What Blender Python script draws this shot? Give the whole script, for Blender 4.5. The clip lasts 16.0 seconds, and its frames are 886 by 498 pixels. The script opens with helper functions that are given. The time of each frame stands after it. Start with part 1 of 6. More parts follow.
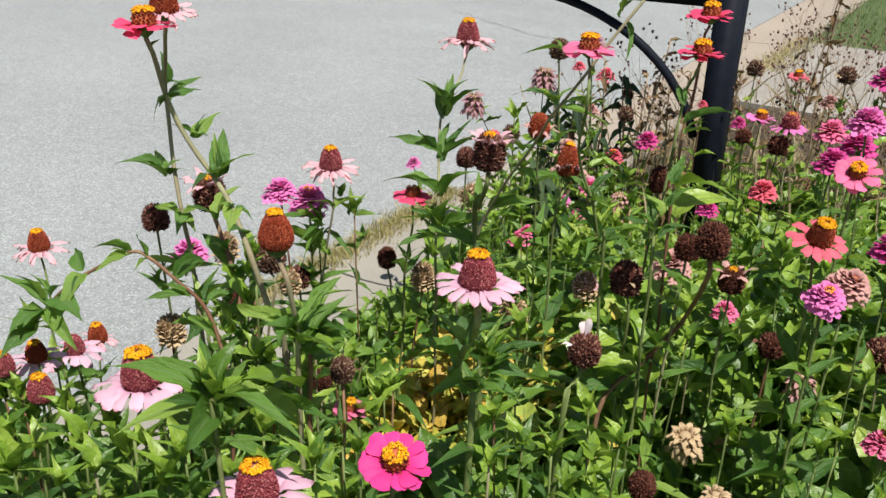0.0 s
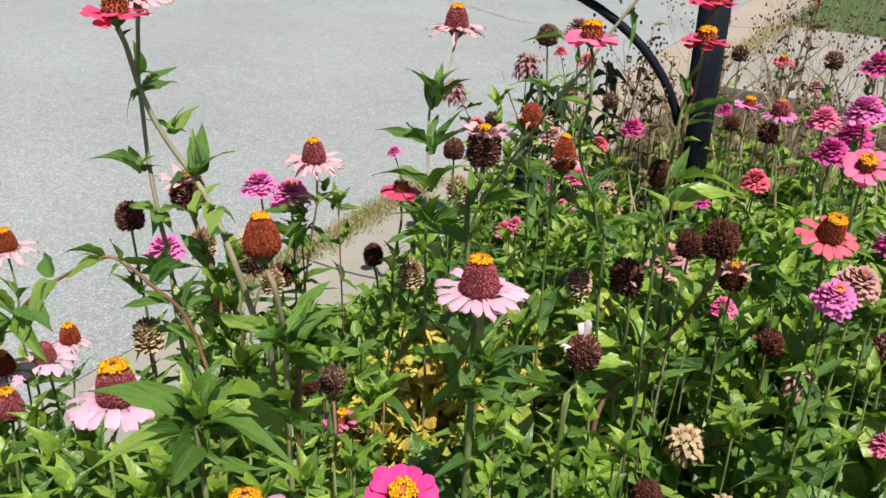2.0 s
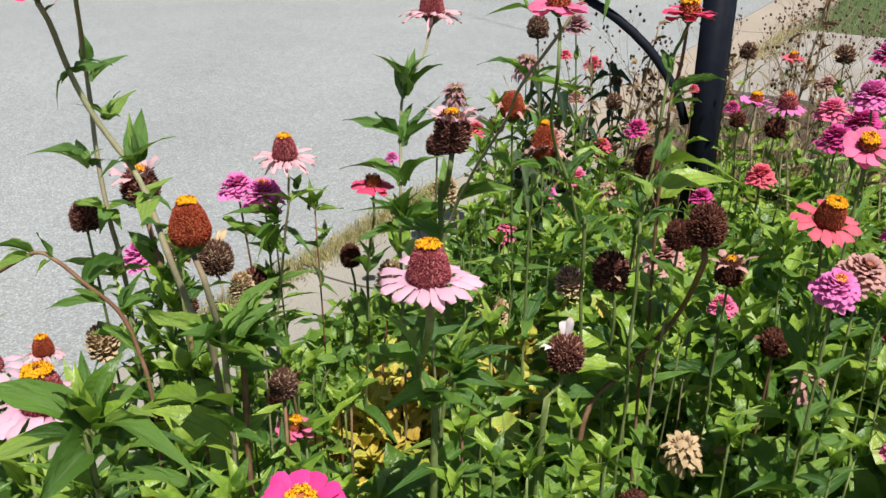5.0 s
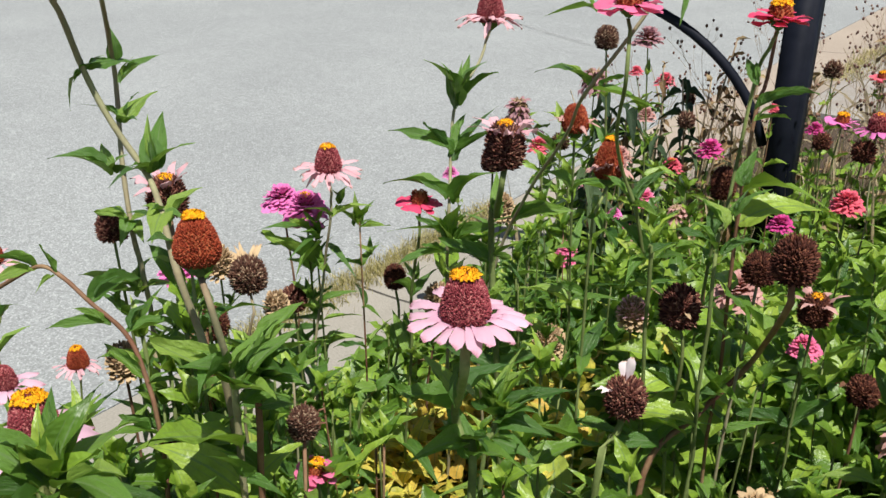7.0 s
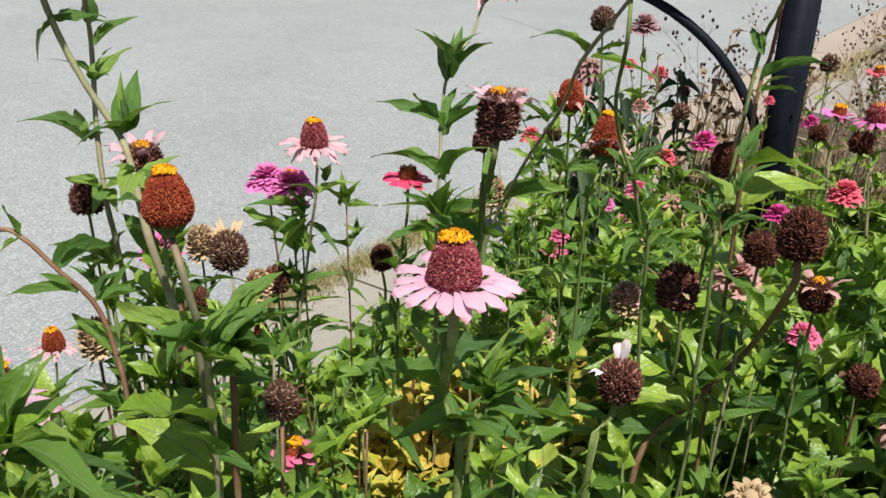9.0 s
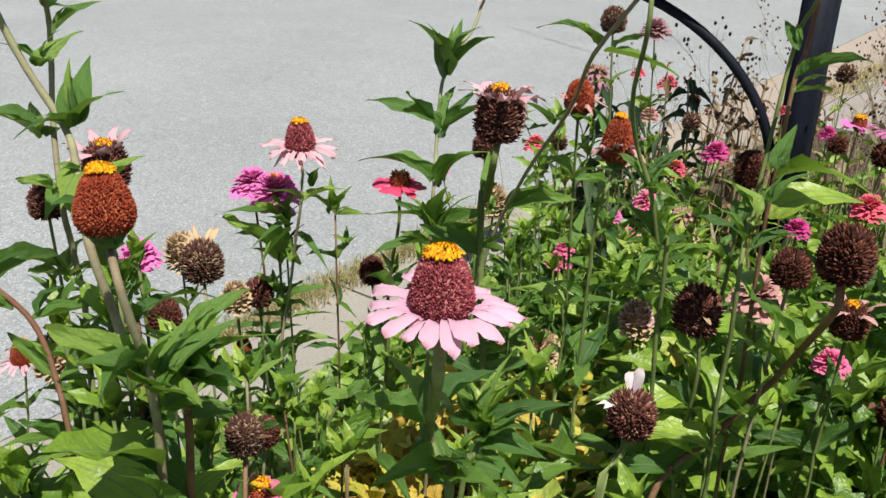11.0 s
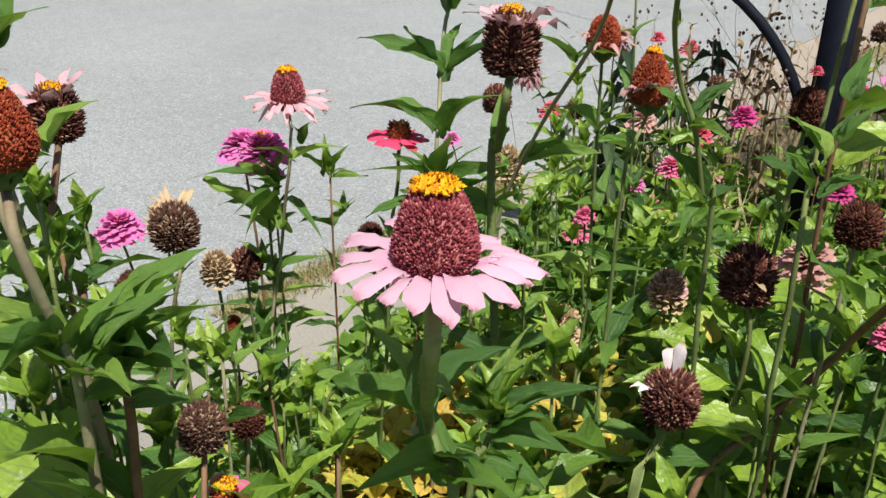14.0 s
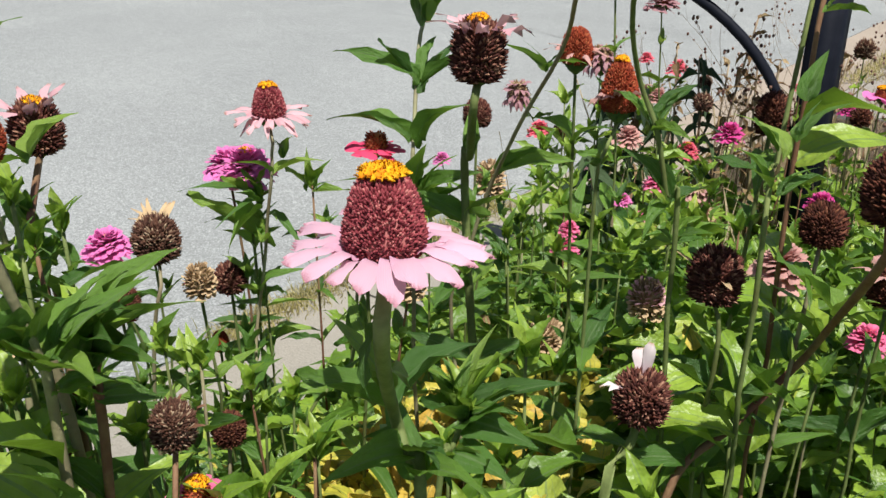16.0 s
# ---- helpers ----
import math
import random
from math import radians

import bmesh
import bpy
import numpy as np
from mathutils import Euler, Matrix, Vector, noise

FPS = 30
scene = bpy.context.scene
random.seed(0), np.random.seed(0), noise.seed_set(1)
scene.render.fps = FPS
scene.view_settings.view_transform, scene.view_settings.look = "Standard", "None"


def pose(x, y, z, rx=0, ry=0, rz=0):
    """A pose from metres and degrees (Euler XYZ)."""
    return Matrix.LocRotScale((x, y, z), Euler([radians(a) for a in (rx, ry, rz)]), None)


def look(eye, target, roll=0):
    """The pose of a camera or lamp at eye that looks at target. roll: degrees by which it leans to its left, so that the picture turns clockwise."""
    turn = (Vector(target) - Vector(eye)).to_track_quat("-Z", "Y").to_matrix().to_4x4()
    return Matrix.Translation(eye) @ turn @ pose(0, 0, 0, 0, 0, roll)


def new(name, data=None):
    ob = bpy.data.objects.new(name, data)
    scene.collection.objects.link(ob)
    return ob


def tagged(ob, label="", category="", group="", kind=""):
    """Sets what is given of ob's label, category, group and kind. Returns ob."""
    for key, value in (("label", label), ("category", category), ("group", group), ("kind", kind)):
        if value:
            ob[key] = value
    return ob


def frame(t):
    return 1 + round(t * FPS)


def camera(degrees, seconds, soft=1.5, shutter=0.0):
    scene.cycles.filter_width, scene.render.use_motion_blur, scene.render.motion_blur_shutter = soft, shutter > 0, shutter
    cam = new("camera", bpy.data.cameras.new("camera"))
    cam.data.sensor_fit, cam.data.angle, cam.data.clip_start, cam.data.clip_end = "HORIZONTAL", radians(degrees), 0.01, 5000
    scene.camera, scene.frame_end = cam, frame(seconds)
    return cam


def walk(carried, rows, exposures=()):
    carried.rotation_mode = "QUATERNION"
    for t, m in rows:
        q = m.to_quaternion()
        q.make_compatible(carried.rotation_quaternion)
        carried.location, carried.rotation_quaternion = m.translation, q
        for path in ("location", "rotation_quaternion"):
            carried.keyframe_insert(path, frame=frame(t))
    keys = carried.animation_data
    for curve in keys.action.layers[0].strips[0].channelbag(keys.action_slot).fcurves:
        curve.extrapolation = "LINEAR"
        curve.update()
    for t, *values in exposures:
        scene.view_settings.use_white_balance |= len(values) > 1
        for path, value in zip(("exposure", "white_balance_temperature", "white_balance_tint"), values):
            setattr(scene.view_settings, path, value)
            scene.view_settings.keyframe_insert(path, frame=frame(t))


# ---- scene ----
cam = camera(52.7, 16.0)
PATH = [
    (0, (0.1609, 0.0175, 1.1932), (-0.0119, 1.8183, 0.3402), 1.15),
    (0.5, (0.1572, 0.0336, 1.1918), (-0.0117, 1.8236, 0.3162), 0.93),
    (1, (0.1513, 0.0422, 1.1888), (0.0027, 1.8376, 0.3209), 1.24),
    (1.5, (0.1541, 0.0439, 1.1899), (0.0046, 1.8385, 0.3190), 0.85),
    (2, (0.1386, 0.0648, 1.1864), (0.0225, 1.8558, 0.3030), 1.45),
    (2.5, (0.1518, 0.0756, 1.1858), (0.0438, 1.8453, 0.2607), 1.91),
    (3, (0.1494, 0.0762, 1.1710), (0.0772, 1.8532, 0.2566), 1.62),
    (3.5, (0.1469, 0.0824, 1.1693), (0.0905, 1.8675, 0.2688), 1.46),
    (6, (0.2080, 0.1596, 1.1151), (-0.0477, 1.9608, 0.2842), -0.94),
    (6.5, (0.1981, 0.1859, 1.1105), (-0.0808, 1.9836, 0.2784), -0.69),
    (7, (0.1917, 0.1987, 1.1115), (-0.1158, 1.9972, 0.2932), -0.04),
    (7.5, (0.1954, 0.1981, 1.1053), (-0.1197, 1.9851, 0.2659), 0.77),
    (8, (0.1885, 0.2144, 1.0993), (-0.1290, 2.0016, 0.2604), 1.26),
    (8.5, (0.1901, 0.2109, 1.0798), (-0.1295, 2.0076, 0.2612), 1.32),
    (9, (0.1889, 0.2211, 1.0791), (-0.0955, 2.0228, 0.2585), 1.10),
    (11.5, (0.1846, 0.3130, 1.0421), (-0.1095, 2.1240, 0.2440), 1.91),
    (12, (0.1873, 0.3301, 1.0319), (-0.1030, 2.1418, 0.2357), 1.60),
    (12.5, (0.1886, 0.3437, 1.0183), (-0.1218, 2.1544, 0.2257), 1.31),
    (13, (0.1780, 0.3597, 1.0250), (-0.1382, 2.1522, 0.1973), 1.46),
    (13.5, (0.1854, 0.3714, 1.0012), (-0.1374, 2.1677, 0.1816), 0.74),
    (14, (0.1783, 0.3798, 0.9962), (-0.1424, 2.1672, 0.1568), 0.93),
    (14.5, (0.1947, 0.3771, 0.9857), (-0.1479, 2.1719, 0.1740), 0.31),
    (15, (0.1987, 0.3750, 0.9907), (-0.1503, 2.1650, 0.1718), 0.34),
    (15.5, (0.1994, 0.3694, 0.9843), (-0.1436, 2.1708, 0.1843), 0.37),
    (16, (0.1979, 0.3679, 0.9883), (-0.1252, 2.1778, 0.2013), 0.25),
]
walk(cam, [(t, look(eye, target, roll)) for t, eye, target, roll in PATH])

# ---- light ----
SUN_TO = Vector((0.22, -0.36, 0.91)).normalized()
world = bpy.data.worlds.new("sky")
scene.world = world
world.use_nodes = True
wn = world.node_tree.nodes
sky = wn.new("ShaderNodeTexSky")
sky.sky_type, sky.sun_disc = "NISHITA", False
sky.sun_elevation = math.asin(SUN_TO.z)
sky.sun_rotation = math.atan2(SUN_TO.x, SUN_TO.y)
world.node_tree.links.new(sky.outputs["Color"], wn["Background"].inputs["Color"])
wn["Background"].inputs["Strength"].default_value = 0.058
sun_data = bpy.data.lights.new("sun", "SUN")
sun_data.energy, sun_data.angle, sun_data.color = 5.0, radians(0.53), (1.0, 0.96, 0.9)
sun = new("sun", sun_data)
sun.matrix_world = look(SUN_TO * 20, (0, 0, 0))
scene.view_settings.exposure = 0.27


# ---- materials ----
def mat(name, rough=0.6, spec=0.3):
    m = bpy.data.materials.new(name)
    m.use_nodes = True
    b = m.node_tree.nodes["Principled BSDF"]
    b.inputs["Roughness"].default_value = rough
    b.inputs["Specular IOR Level"].default_value = spec
    return m, m.node_tree.nodes, m.node_tree.links, b


def ramp(n, stops):
    r = n.new("ShaderNodeValToRGB")
    e = r.color_ramp.elements
    while len(e) < len(stops):
        e.new(0.5)
    for el, (p, c) in zip(e, stops):
        el.position, el.color = p, (*c, 1)
    return r


def noise_tex(n, l, scale, detail=4, coord="Object", rough=0.6):
    tc = n.new("ShaderNodeTexCoord")
    t = n.new("ShaderNodeTexNoise")
    t.inputs["Scale"].default_value, t.inputs["Detail"].default_value, t.inputs["Roughness"].default_value = scale, detail, rough
    l.new(tc.outputs[coord], t.inputs["Vector"])
    return t


def mix(n, l, a, b, fac, mode="MIX"):
    x = n.new("ShaderNodeMix")
    x.data_type, x.blend_type = "RGBA", mode
    for i, v in ((0, fac), (6, a), (7, b)):
        if isinstance(v, (int, float)):
            x.inputs[i].default_value = v
        elif isinstance(v, tuple):
            x.inputs[i].default_value = (*v, 1)
        else:
            l.new(v, x.inputs[i])
    return x.outputs[2]


def bump(n, l, b, height, strength=0.4, dist=0.002):
    u = n.new("ShaderNodeBump")
    u.inputs["Strength"].default_value, u.inputs["Distance"].default_value = strength, dist
    l.new(height, u.inputs["Height"])
    l.new(u.outputs["Normal"], b.inputs["Normal"])


def math_node(n, l, op, a, b=None):
    x = n.new("ShaderNodeMath")
    x.operation = op
    for i, v in ((0, a), (1, b)):
        if v is None:
            continue
        if isinstance(v, (int, float)):
            x.inputs[i].default_value = v
        else:
            l.new(v, x.inputs[i])
    return x.outputs[0]


def see_through(m, n, l, b, colour, amount):
    """Light that passes through a thin leaf or petal."""
    tr = n.new("ShaderNodeBsdfTranslucent")
    if isinstance(colour, tuple):
        tr.inputs["Color"].default_value = (*colour, 1)
    else:
        l.new(colour, tr.inputs["Color"])
    mx = n.new("ShaderNodeMixShader")
    mx.inputs[0].default_value = amount
    l.new(b.outputs[0], mx.inputs[1])
    l.new(tr.outputs[0], mx.inputs[2])
    l.new(mx.outputs[0], n["Material Output"].inputs["Surface"])


def leaf_mat(name, island, stops, vein=(0.16, 0.24, 0.10), rough=0.42, live=True):
    m, n, l, b = mat(name, rough, 0.6 if live else 0.2)
    if island:
        rnd = n.new("ShaderNodeNewGeometry").outputs["Random Per Island"]
    else:
        rnd = n.new("ShaderNodeObjectInfo").outputs["Random"]
    r = ramp(n, stops)
    l.new(rnd, r.inputs[0])
    uv = n.new("ShaderNodeUVMap")
    sep = n.new("ShaderNodeSeparateXYZ")
    l.new(uv.outputs[0], sep.inputs[0])
    u = math_node(n, l, "ABSOLUTE", math_node(n, l, "SUBTRACT", sep.outputs[0], 0.5))
    mid = math_node(n, l, "LESS_THAN", u, 0.035)
    side = math_node(n, l, "LESS_THAN", math_node(n, l, "ABSOLUTE", math_node(n, l, "SUBTRACT", u, 0.2)), 0.014)
    veins = math_node(n, l, "MAXIMUM", mid, math_node(n, l, "MULTIPLY", side, 0.6))
    blot = noise_tex(n, l, 60, 4)
    br = ramp(n, [(0.3, (0.72, 0.72, 0.72)), (0.7, (1.18, 1.16, 1.05))])
    l.new(blot.outputs[0], br.inputs[0])
    c = mix(n, l, r.outputs[0], br.outputs[0], 1.0, "MULTIPLY")
    spots = noise_tex(n, l, 170, 2)
    sp = ramp(n, [(0.68, (0, 0, 0)), (0.76, (1, 1, 1))])
    l.new(spots.outputs[0], sp.inputs[0])
    c = mix(n, l, c, (0.16, 0.15, 0.05), math_node(n, l, "MULTIPLY", sp.outputs[0], 0.35))
    c = mix(n, l, c, vein, math_node(n, l, "MULTIPLY", veins, 0.6))
    l.new(c, b.inputs["Base Color"])
    fine = noise_tex(n, l, 420, 3)
    pucker = noise_tex(n, l, 95 if island else 5, 2)
    h = math_node(n, l, "SUBTRACT", math_node(n, l, "MULTIPLY", fine.outputs[0], 0.3), math_node(n, l, "MULTIPLY", veins, 0.7))
    h = math_node(n, l, "ADD", h, math_node(n, l, "MULTIPLY", pucker.outputs[0], 2.6))
    bump(n, l, b, h, 0.7, 0.0016)
    see_through(m, n, l, b, mix(n, l, c, (0.45, 0.72, 0.06), 0.3 if live else 0.0), 0.3 if live else 0.2)
    return m


GREEN = [(0.0, (0.046, 0.125, 0.02)), (0.35, (0.09, 0.21, 0.03)), (0.7, (0.155, 0.30, 0.042)), (1.0, (0.28, 0.42, 0.068))]
M_LEAF = leaf_mat("zinnia_leaf", False, GREEN)
M_MASS = leaf_mat("zinnia_leaf_mass", True, [(0.0, (0.06, 0.14, 0.018)), (0.3, (0.13, 0.25, 0.028)), (0.7, (0.25, 0.40, 0.045)), (0.93, (0.32, 0.45, 0.065)), (1.0, (0.44, 0.5, 0.09))])
M_YELLOWLEAF = leaf_mat("yellowing_leaf", True, [(0.0, (0.42, 0.42, 0.05)), (0.45, (0.72, 0.6, 0.13)), (0.75, (0.6, 0.38, 0.07)), (1.0, (0.25, 0.36, 0.05))], live=False)
M_DRYLEAF = leaf_mat("dry_leaf", True, [(0.0, (0.14, 0.08, 0.04)), (0.6, (0.3, 0.2, 0.1)), (1.0, (0.42, 0.32, 0.19))], (0.4, 0.3, 0.2), 0.8, False)
M_WILT = leaf_mat("wilted_dark_leaf", False, [(0.0, (0.03, 0.055, 0.03)), (0.6, (0.05, 0.09, 0.045)), (1.0, (0.09, 0.14, 0.06))], (0.05, 0.08, 0.04), 0.6, False)


def stem_mat(name, low, high):
    m, n, l, b = mat(name, 0.65, 0.15)
    t = noise_tex(n, l, 16, 5)
    r = ramp(n, [(0.3, (low[0] * 0.95, low[1] * 0.76, low[2] * 0.8)), (0.48, low), (0.68, high)])
    l.new(t.outputs[0], r.inputs[0])
    f = noise_tex(n, l, 300, 3)
    c = mix(n, l, r.outputs[0], f.outputs[0], 0.25, "OVERLAY")
    l.new(c, b.inputs["Base Color"])
    bump(n, l, b, f.outputs[0], 0.5, 0.0008)
    return m


M_STEM = {
    "green": stem_mat("green_stem", (0.13, 0.17, 0.055), (0.26, 0.31, 0.11)),
    "red": stem_mat("reddish_stem", (0.19, 0.10, 0.06), (0.30, 0.2, 0.11)),
    "pale": stem_mat("pale_stem", (0.26, 0.235, 0.14), (0.36, 0.36, 0.2)),
    "dry": stem_mat("dry_stem", (0.33, 0.25, 0.17), (0.54, 0.44, 0.31)),
}


def petal_mat(name, c_in, c_out, tip=None, rough=0.55, thin=0.25):
    m, n, l, b = mat(name, rough, 0.2)
    uv = n.new("ShaderNodeUVMap")
    sep = n.new("ShaderNodeSeparateXYZ")
    l.new(uv.outputs[0], sep.inputs[0])
    r = ramp(n, [(0.0, c_in), (0.55, c_out), (0.93, c_out), (1.0, tip or c_out)])
    jit = noise_tex(n, l, 90, 3)
    v = math_node(n, l, "ADD", sep.outputs[1], math_node(n, l, "MULTIPLY", math_node(n, l, "SUBTRACT", jit.outputs[0], 0.5), 0.22))
    l.new(v, r.inputs[0])
    rnd = n.new("ShaderNodeObjectInfo")
    rr = ramp(n, [(0, (0.86, 0.84, 0.86)), (1, (1.06, 1.05, 1.06))])
    l.new(rnd.outputs["Random"], rr.inputs[0])
    c = mix(n, l, r.outputs[0], rr.outputs[0], 1.0, "MULTIPLY")
    w = n.new("ShaderNodeTexWave")
    w.inputs["Scale"].default_value, w.inputs["Distortion"].default_value = 4.0, 0.6
    l.new(uv.outputs[0], w.inputs["Vector"])
    c = mix(n, l, c, w.outputs["Color"], 0.03, "OVERLAY")
    l.new(c, b.inputs["Base Color"])
    bump(n, l, b, w.outputs["Fac"], 0.2, 0.0003)
    see_through(m, n, l, b, c, thin)
    return m


PETAL = {
    "pale": petal_mat("pale_pink_petal", (0.68, 0.32, 0.48), (0.80, 0.50, 0.61), (0.5, 0.22, 0.27)),
    "blush": petal_mat("blush_petal", (0.72, 0.34, 0.40), (0.80, 0.48, 0.52), (0.42, 0.25, 0.2)),
    "hot": petal_mat("hot_pink_petal", (0.80, 0.03, 0.22), (0.82, 0.06, 0.30)),
    "pink": petal_mat("pink_petal", (0.80, 0.11, 0.26), (0.82, 0.20, 0.36)),
    "coral": petal_mat("coral_pink_petal", (0.76, 0.08, 0.13), (0.80, 0.16, 0.22)),
    "red": petal_mat("red_pink_petal", (0.72, 0.04, 0.12), (0.78, 0.08, 0.18)),
    "magenta": petal_mat("magenta_petal", (0.50, 0.03, 0.20), (0.66, 0.08, 0.31)),
    "lilac": petal_mat("lilac_pink_petal", (0.70, 0.10, 0.36), (0.80, 0.23, 0.53)),
    "mauve": petal_mat("faded_mauve_petal", (0.28, 0.13, 0.14), (0.42, 0.23, 0.25), (0.32, 0.2, 0.16)),
    "fade": petal_mat("faded_salmon_petal", (0.45, 0.22, 0.18), (0.62, 0.36, 0.32), (0.45, 0.3, 0.18), 0.75),
    "tan": petal_mat("dry_tan_petal", (0.3, 0.19, 0.09), (0.58, 0.43, 0.25), (0.42, 0.28, 0.15), 0.8, 0.15),
    "brown": petal_mat("dry_brown_petal", (0.08, 0.035, 0.022), (0.17, 0.085, 0.05), (0.25, 0.16, 0.1), 0.85, 0.1),
    "white": petal_mat("last_white_petal", (0.75, 0.55, 0.6), (0.82, 0.72, 0.72), (0.6, 0.4, 0.25)),
}


def cone_mat(name, a, b_, tip):
    m, n, l, b = mat(name, 0.75, 0.2)
    g = n.new("ShaderNodeNewGeometry")
    r = ramp(n, [(0, a), (0.75, b_), (1.0, tip)])
    l.new(g.outputs["Random Per Island"], r.inputs[0])
    l.new(r.outputs[0], b.inputs["Base Color"])
    return m


CONE = {
    "maroon": cone_mat("maroon_cone", (0.14, 0.021, 0.029), (0.31, 0.062, 0.074), (0.5, 0.19, 0.175)),
    "rust": cone_mat("rust_cone", (0.15, 0.022, 0.01), (0.32, 0.055, 0.022), (0.42, 0.13, 0.055)),
    "dark": cone_mat("dark_dry_cone", (0.04, 0.012, 0.010), (0.13, 0.043, 0.03), (0.38, 0.21, 0.14)),
    "black": cone_mat("blackened_cone", (0.022, 0.012, 0.008), (0.075, 0.038, 0.02), (0.26, 0.15, 0.07)),
    "straw": cone_mat("straw_core", (0.16, 0.10, 0.05), (0.3, 0.2, 0.11), (0.45, 0.33, 0.2)),
    "umber": cone_mat("umber_dry_cone", (0.045, 0.02, 0.014), (0.12, 0.055, 0.035), (0.4, 0.3, 0.2)),
    "chestnut": cone_mat("chestnut_dry_cone", (0.03, 0.009, 0.006), (0.10, 0.03, 0.018), (0.22, 0.09, 0.05)),
}
M_FLORET = cone_mat("yellow_floret", (0.72, 0.29, 0.006), (0.85, 0.45, 0.012), (0.78, 0.22, 0.008))
M_CALYX = stem_mat("calyx_green", (0.07, 0.13, 0.04), (0.14, 0.19, 0.06))


def ground_mat(name, cols, grain, bump_s, bump_d, stains=None, rough=0.9, coarse=1.3):
    m, n, l, b = mat(name, rough, 0.2)
    g1 = noise_tex(n, l, grain, 3, rough=0.75)
    r = ramp(n, [(0.28, cols[0]), (0.5, cols[1]), (0.72, cols[2])])
    l.new(g1.outputs[0], r.inputs[0])
    big = noise_tex(n, l, coarse, 6)
    br = ramp(n, [(0.3, (0.86, 0.86, 0.86)), (0.7, (1.08, 1.08, 1.08))])
    l.new(big.outputs[0], br.inputs[0])
    c = mix(n, l, r.outputs[0], br.outputs[0], 1.0, "MULTIPLY")
    if stains:
        st = noise_tex(n, l, 3.2, 7, rough=0.7)
        sr = ramp(n, [(0.45, (0, 0, 0)), (0.68, (1, 1, 1))])
        l.new(st.outputs[0], sr.inputs[0])
        c = mix(n, l, c, stains, math_node(n, l, "MULTIPLY", sr.outputs[0], 0.55))
    l.new(c, b.inputs["Base Color"])
    bump(n, l, b, g1.outputs[0], bump_s, bump_d)
    return m


def road_mat():
    """Worn pale road surface with fine chips of stone."""
    m, n, l, b = mat("worn_chip_road", 0.9, 0.2)
    tc = n.new("ShaderNodeTexCoord")
    v = n.new("ShaderNodeTexVoronoi")
    v.inputs["Scale"].default_value = 210
    l.new(tc.outputs["Object"], v.inputs["Vector"])
    sep = n.new("ShaderNodeSeparateColor")
    l.new(v.outputs["Color"], sep.inputs[0])
    r = ramp(n, [(0.0, (0.241, 0.253, 0.25)), (0.3, (0.302, 0.317, 0.314)), (0.75, (0.350, 0.367, 0.363)), (1.0, (0.455, 0.477, 0.472))])
    l.new(sep.outputs[0], r.inputs[0])
    gap = ramp(n, [(0.0, (0.74, 0.74, 0.74)), (0.12, (1, 1, 1))])
    v2 = n.new("ShaderNodeTexVoronoi")
    v2.feature = "DISTANCE_TO_EDGE"
    v2.inputs["Scale"].default_value = 210
    l.new(tc.outputs["Object"], v2.inputs["Vector"])
    l.new(v2.outputs["Distance"], gap.inputs[0])
    c = mix(n, l, r.outputs[0], gap.outputs[0], 1.0, "MULTIPLY")
    big = noise_tex(n, l, 0.9, 7, rough=0.65)
    br = ramp(n, [(0.3, (0.88, 0.88, 0.88)), (0.7, (1.08, 1.08, 1.07))])
    l.new(big.outputs[0], br.inputs[0])
    c = mix(n, l, c, br.outputs[0], 1.0, "MULTIPLY")
    worn = noise_tex(n, l, 17, 6, rough=0.75)
    wr = ramp(n, [(0.34, (0.92, 0.92, 0.92)), (0.55, (1.0, 1.0, 1.0)), (0.7, (1.04, 1.04, 1.04))])
    l.new(worn.outputs[0], wr.inputs[0])
    c = mix(n, l, c, wr.outputs[0], 1.0, "MULTIPLY")
    l.new(c, b.inputs["Base Color"])
    bump(n, l, b, v2.outputs["Distance"], 0.5, 0.002)
    return m


M_ROAD = road_mat()
M_CONCRETE = ground_mat("weathered_concrete", [(0.24, 0.225, 0.2), (0.33, 0.31, 0.28), (0.42, 0.40, 0.37)], 260, 0.4, 0.001, (0.24, 0.19, 0.14))


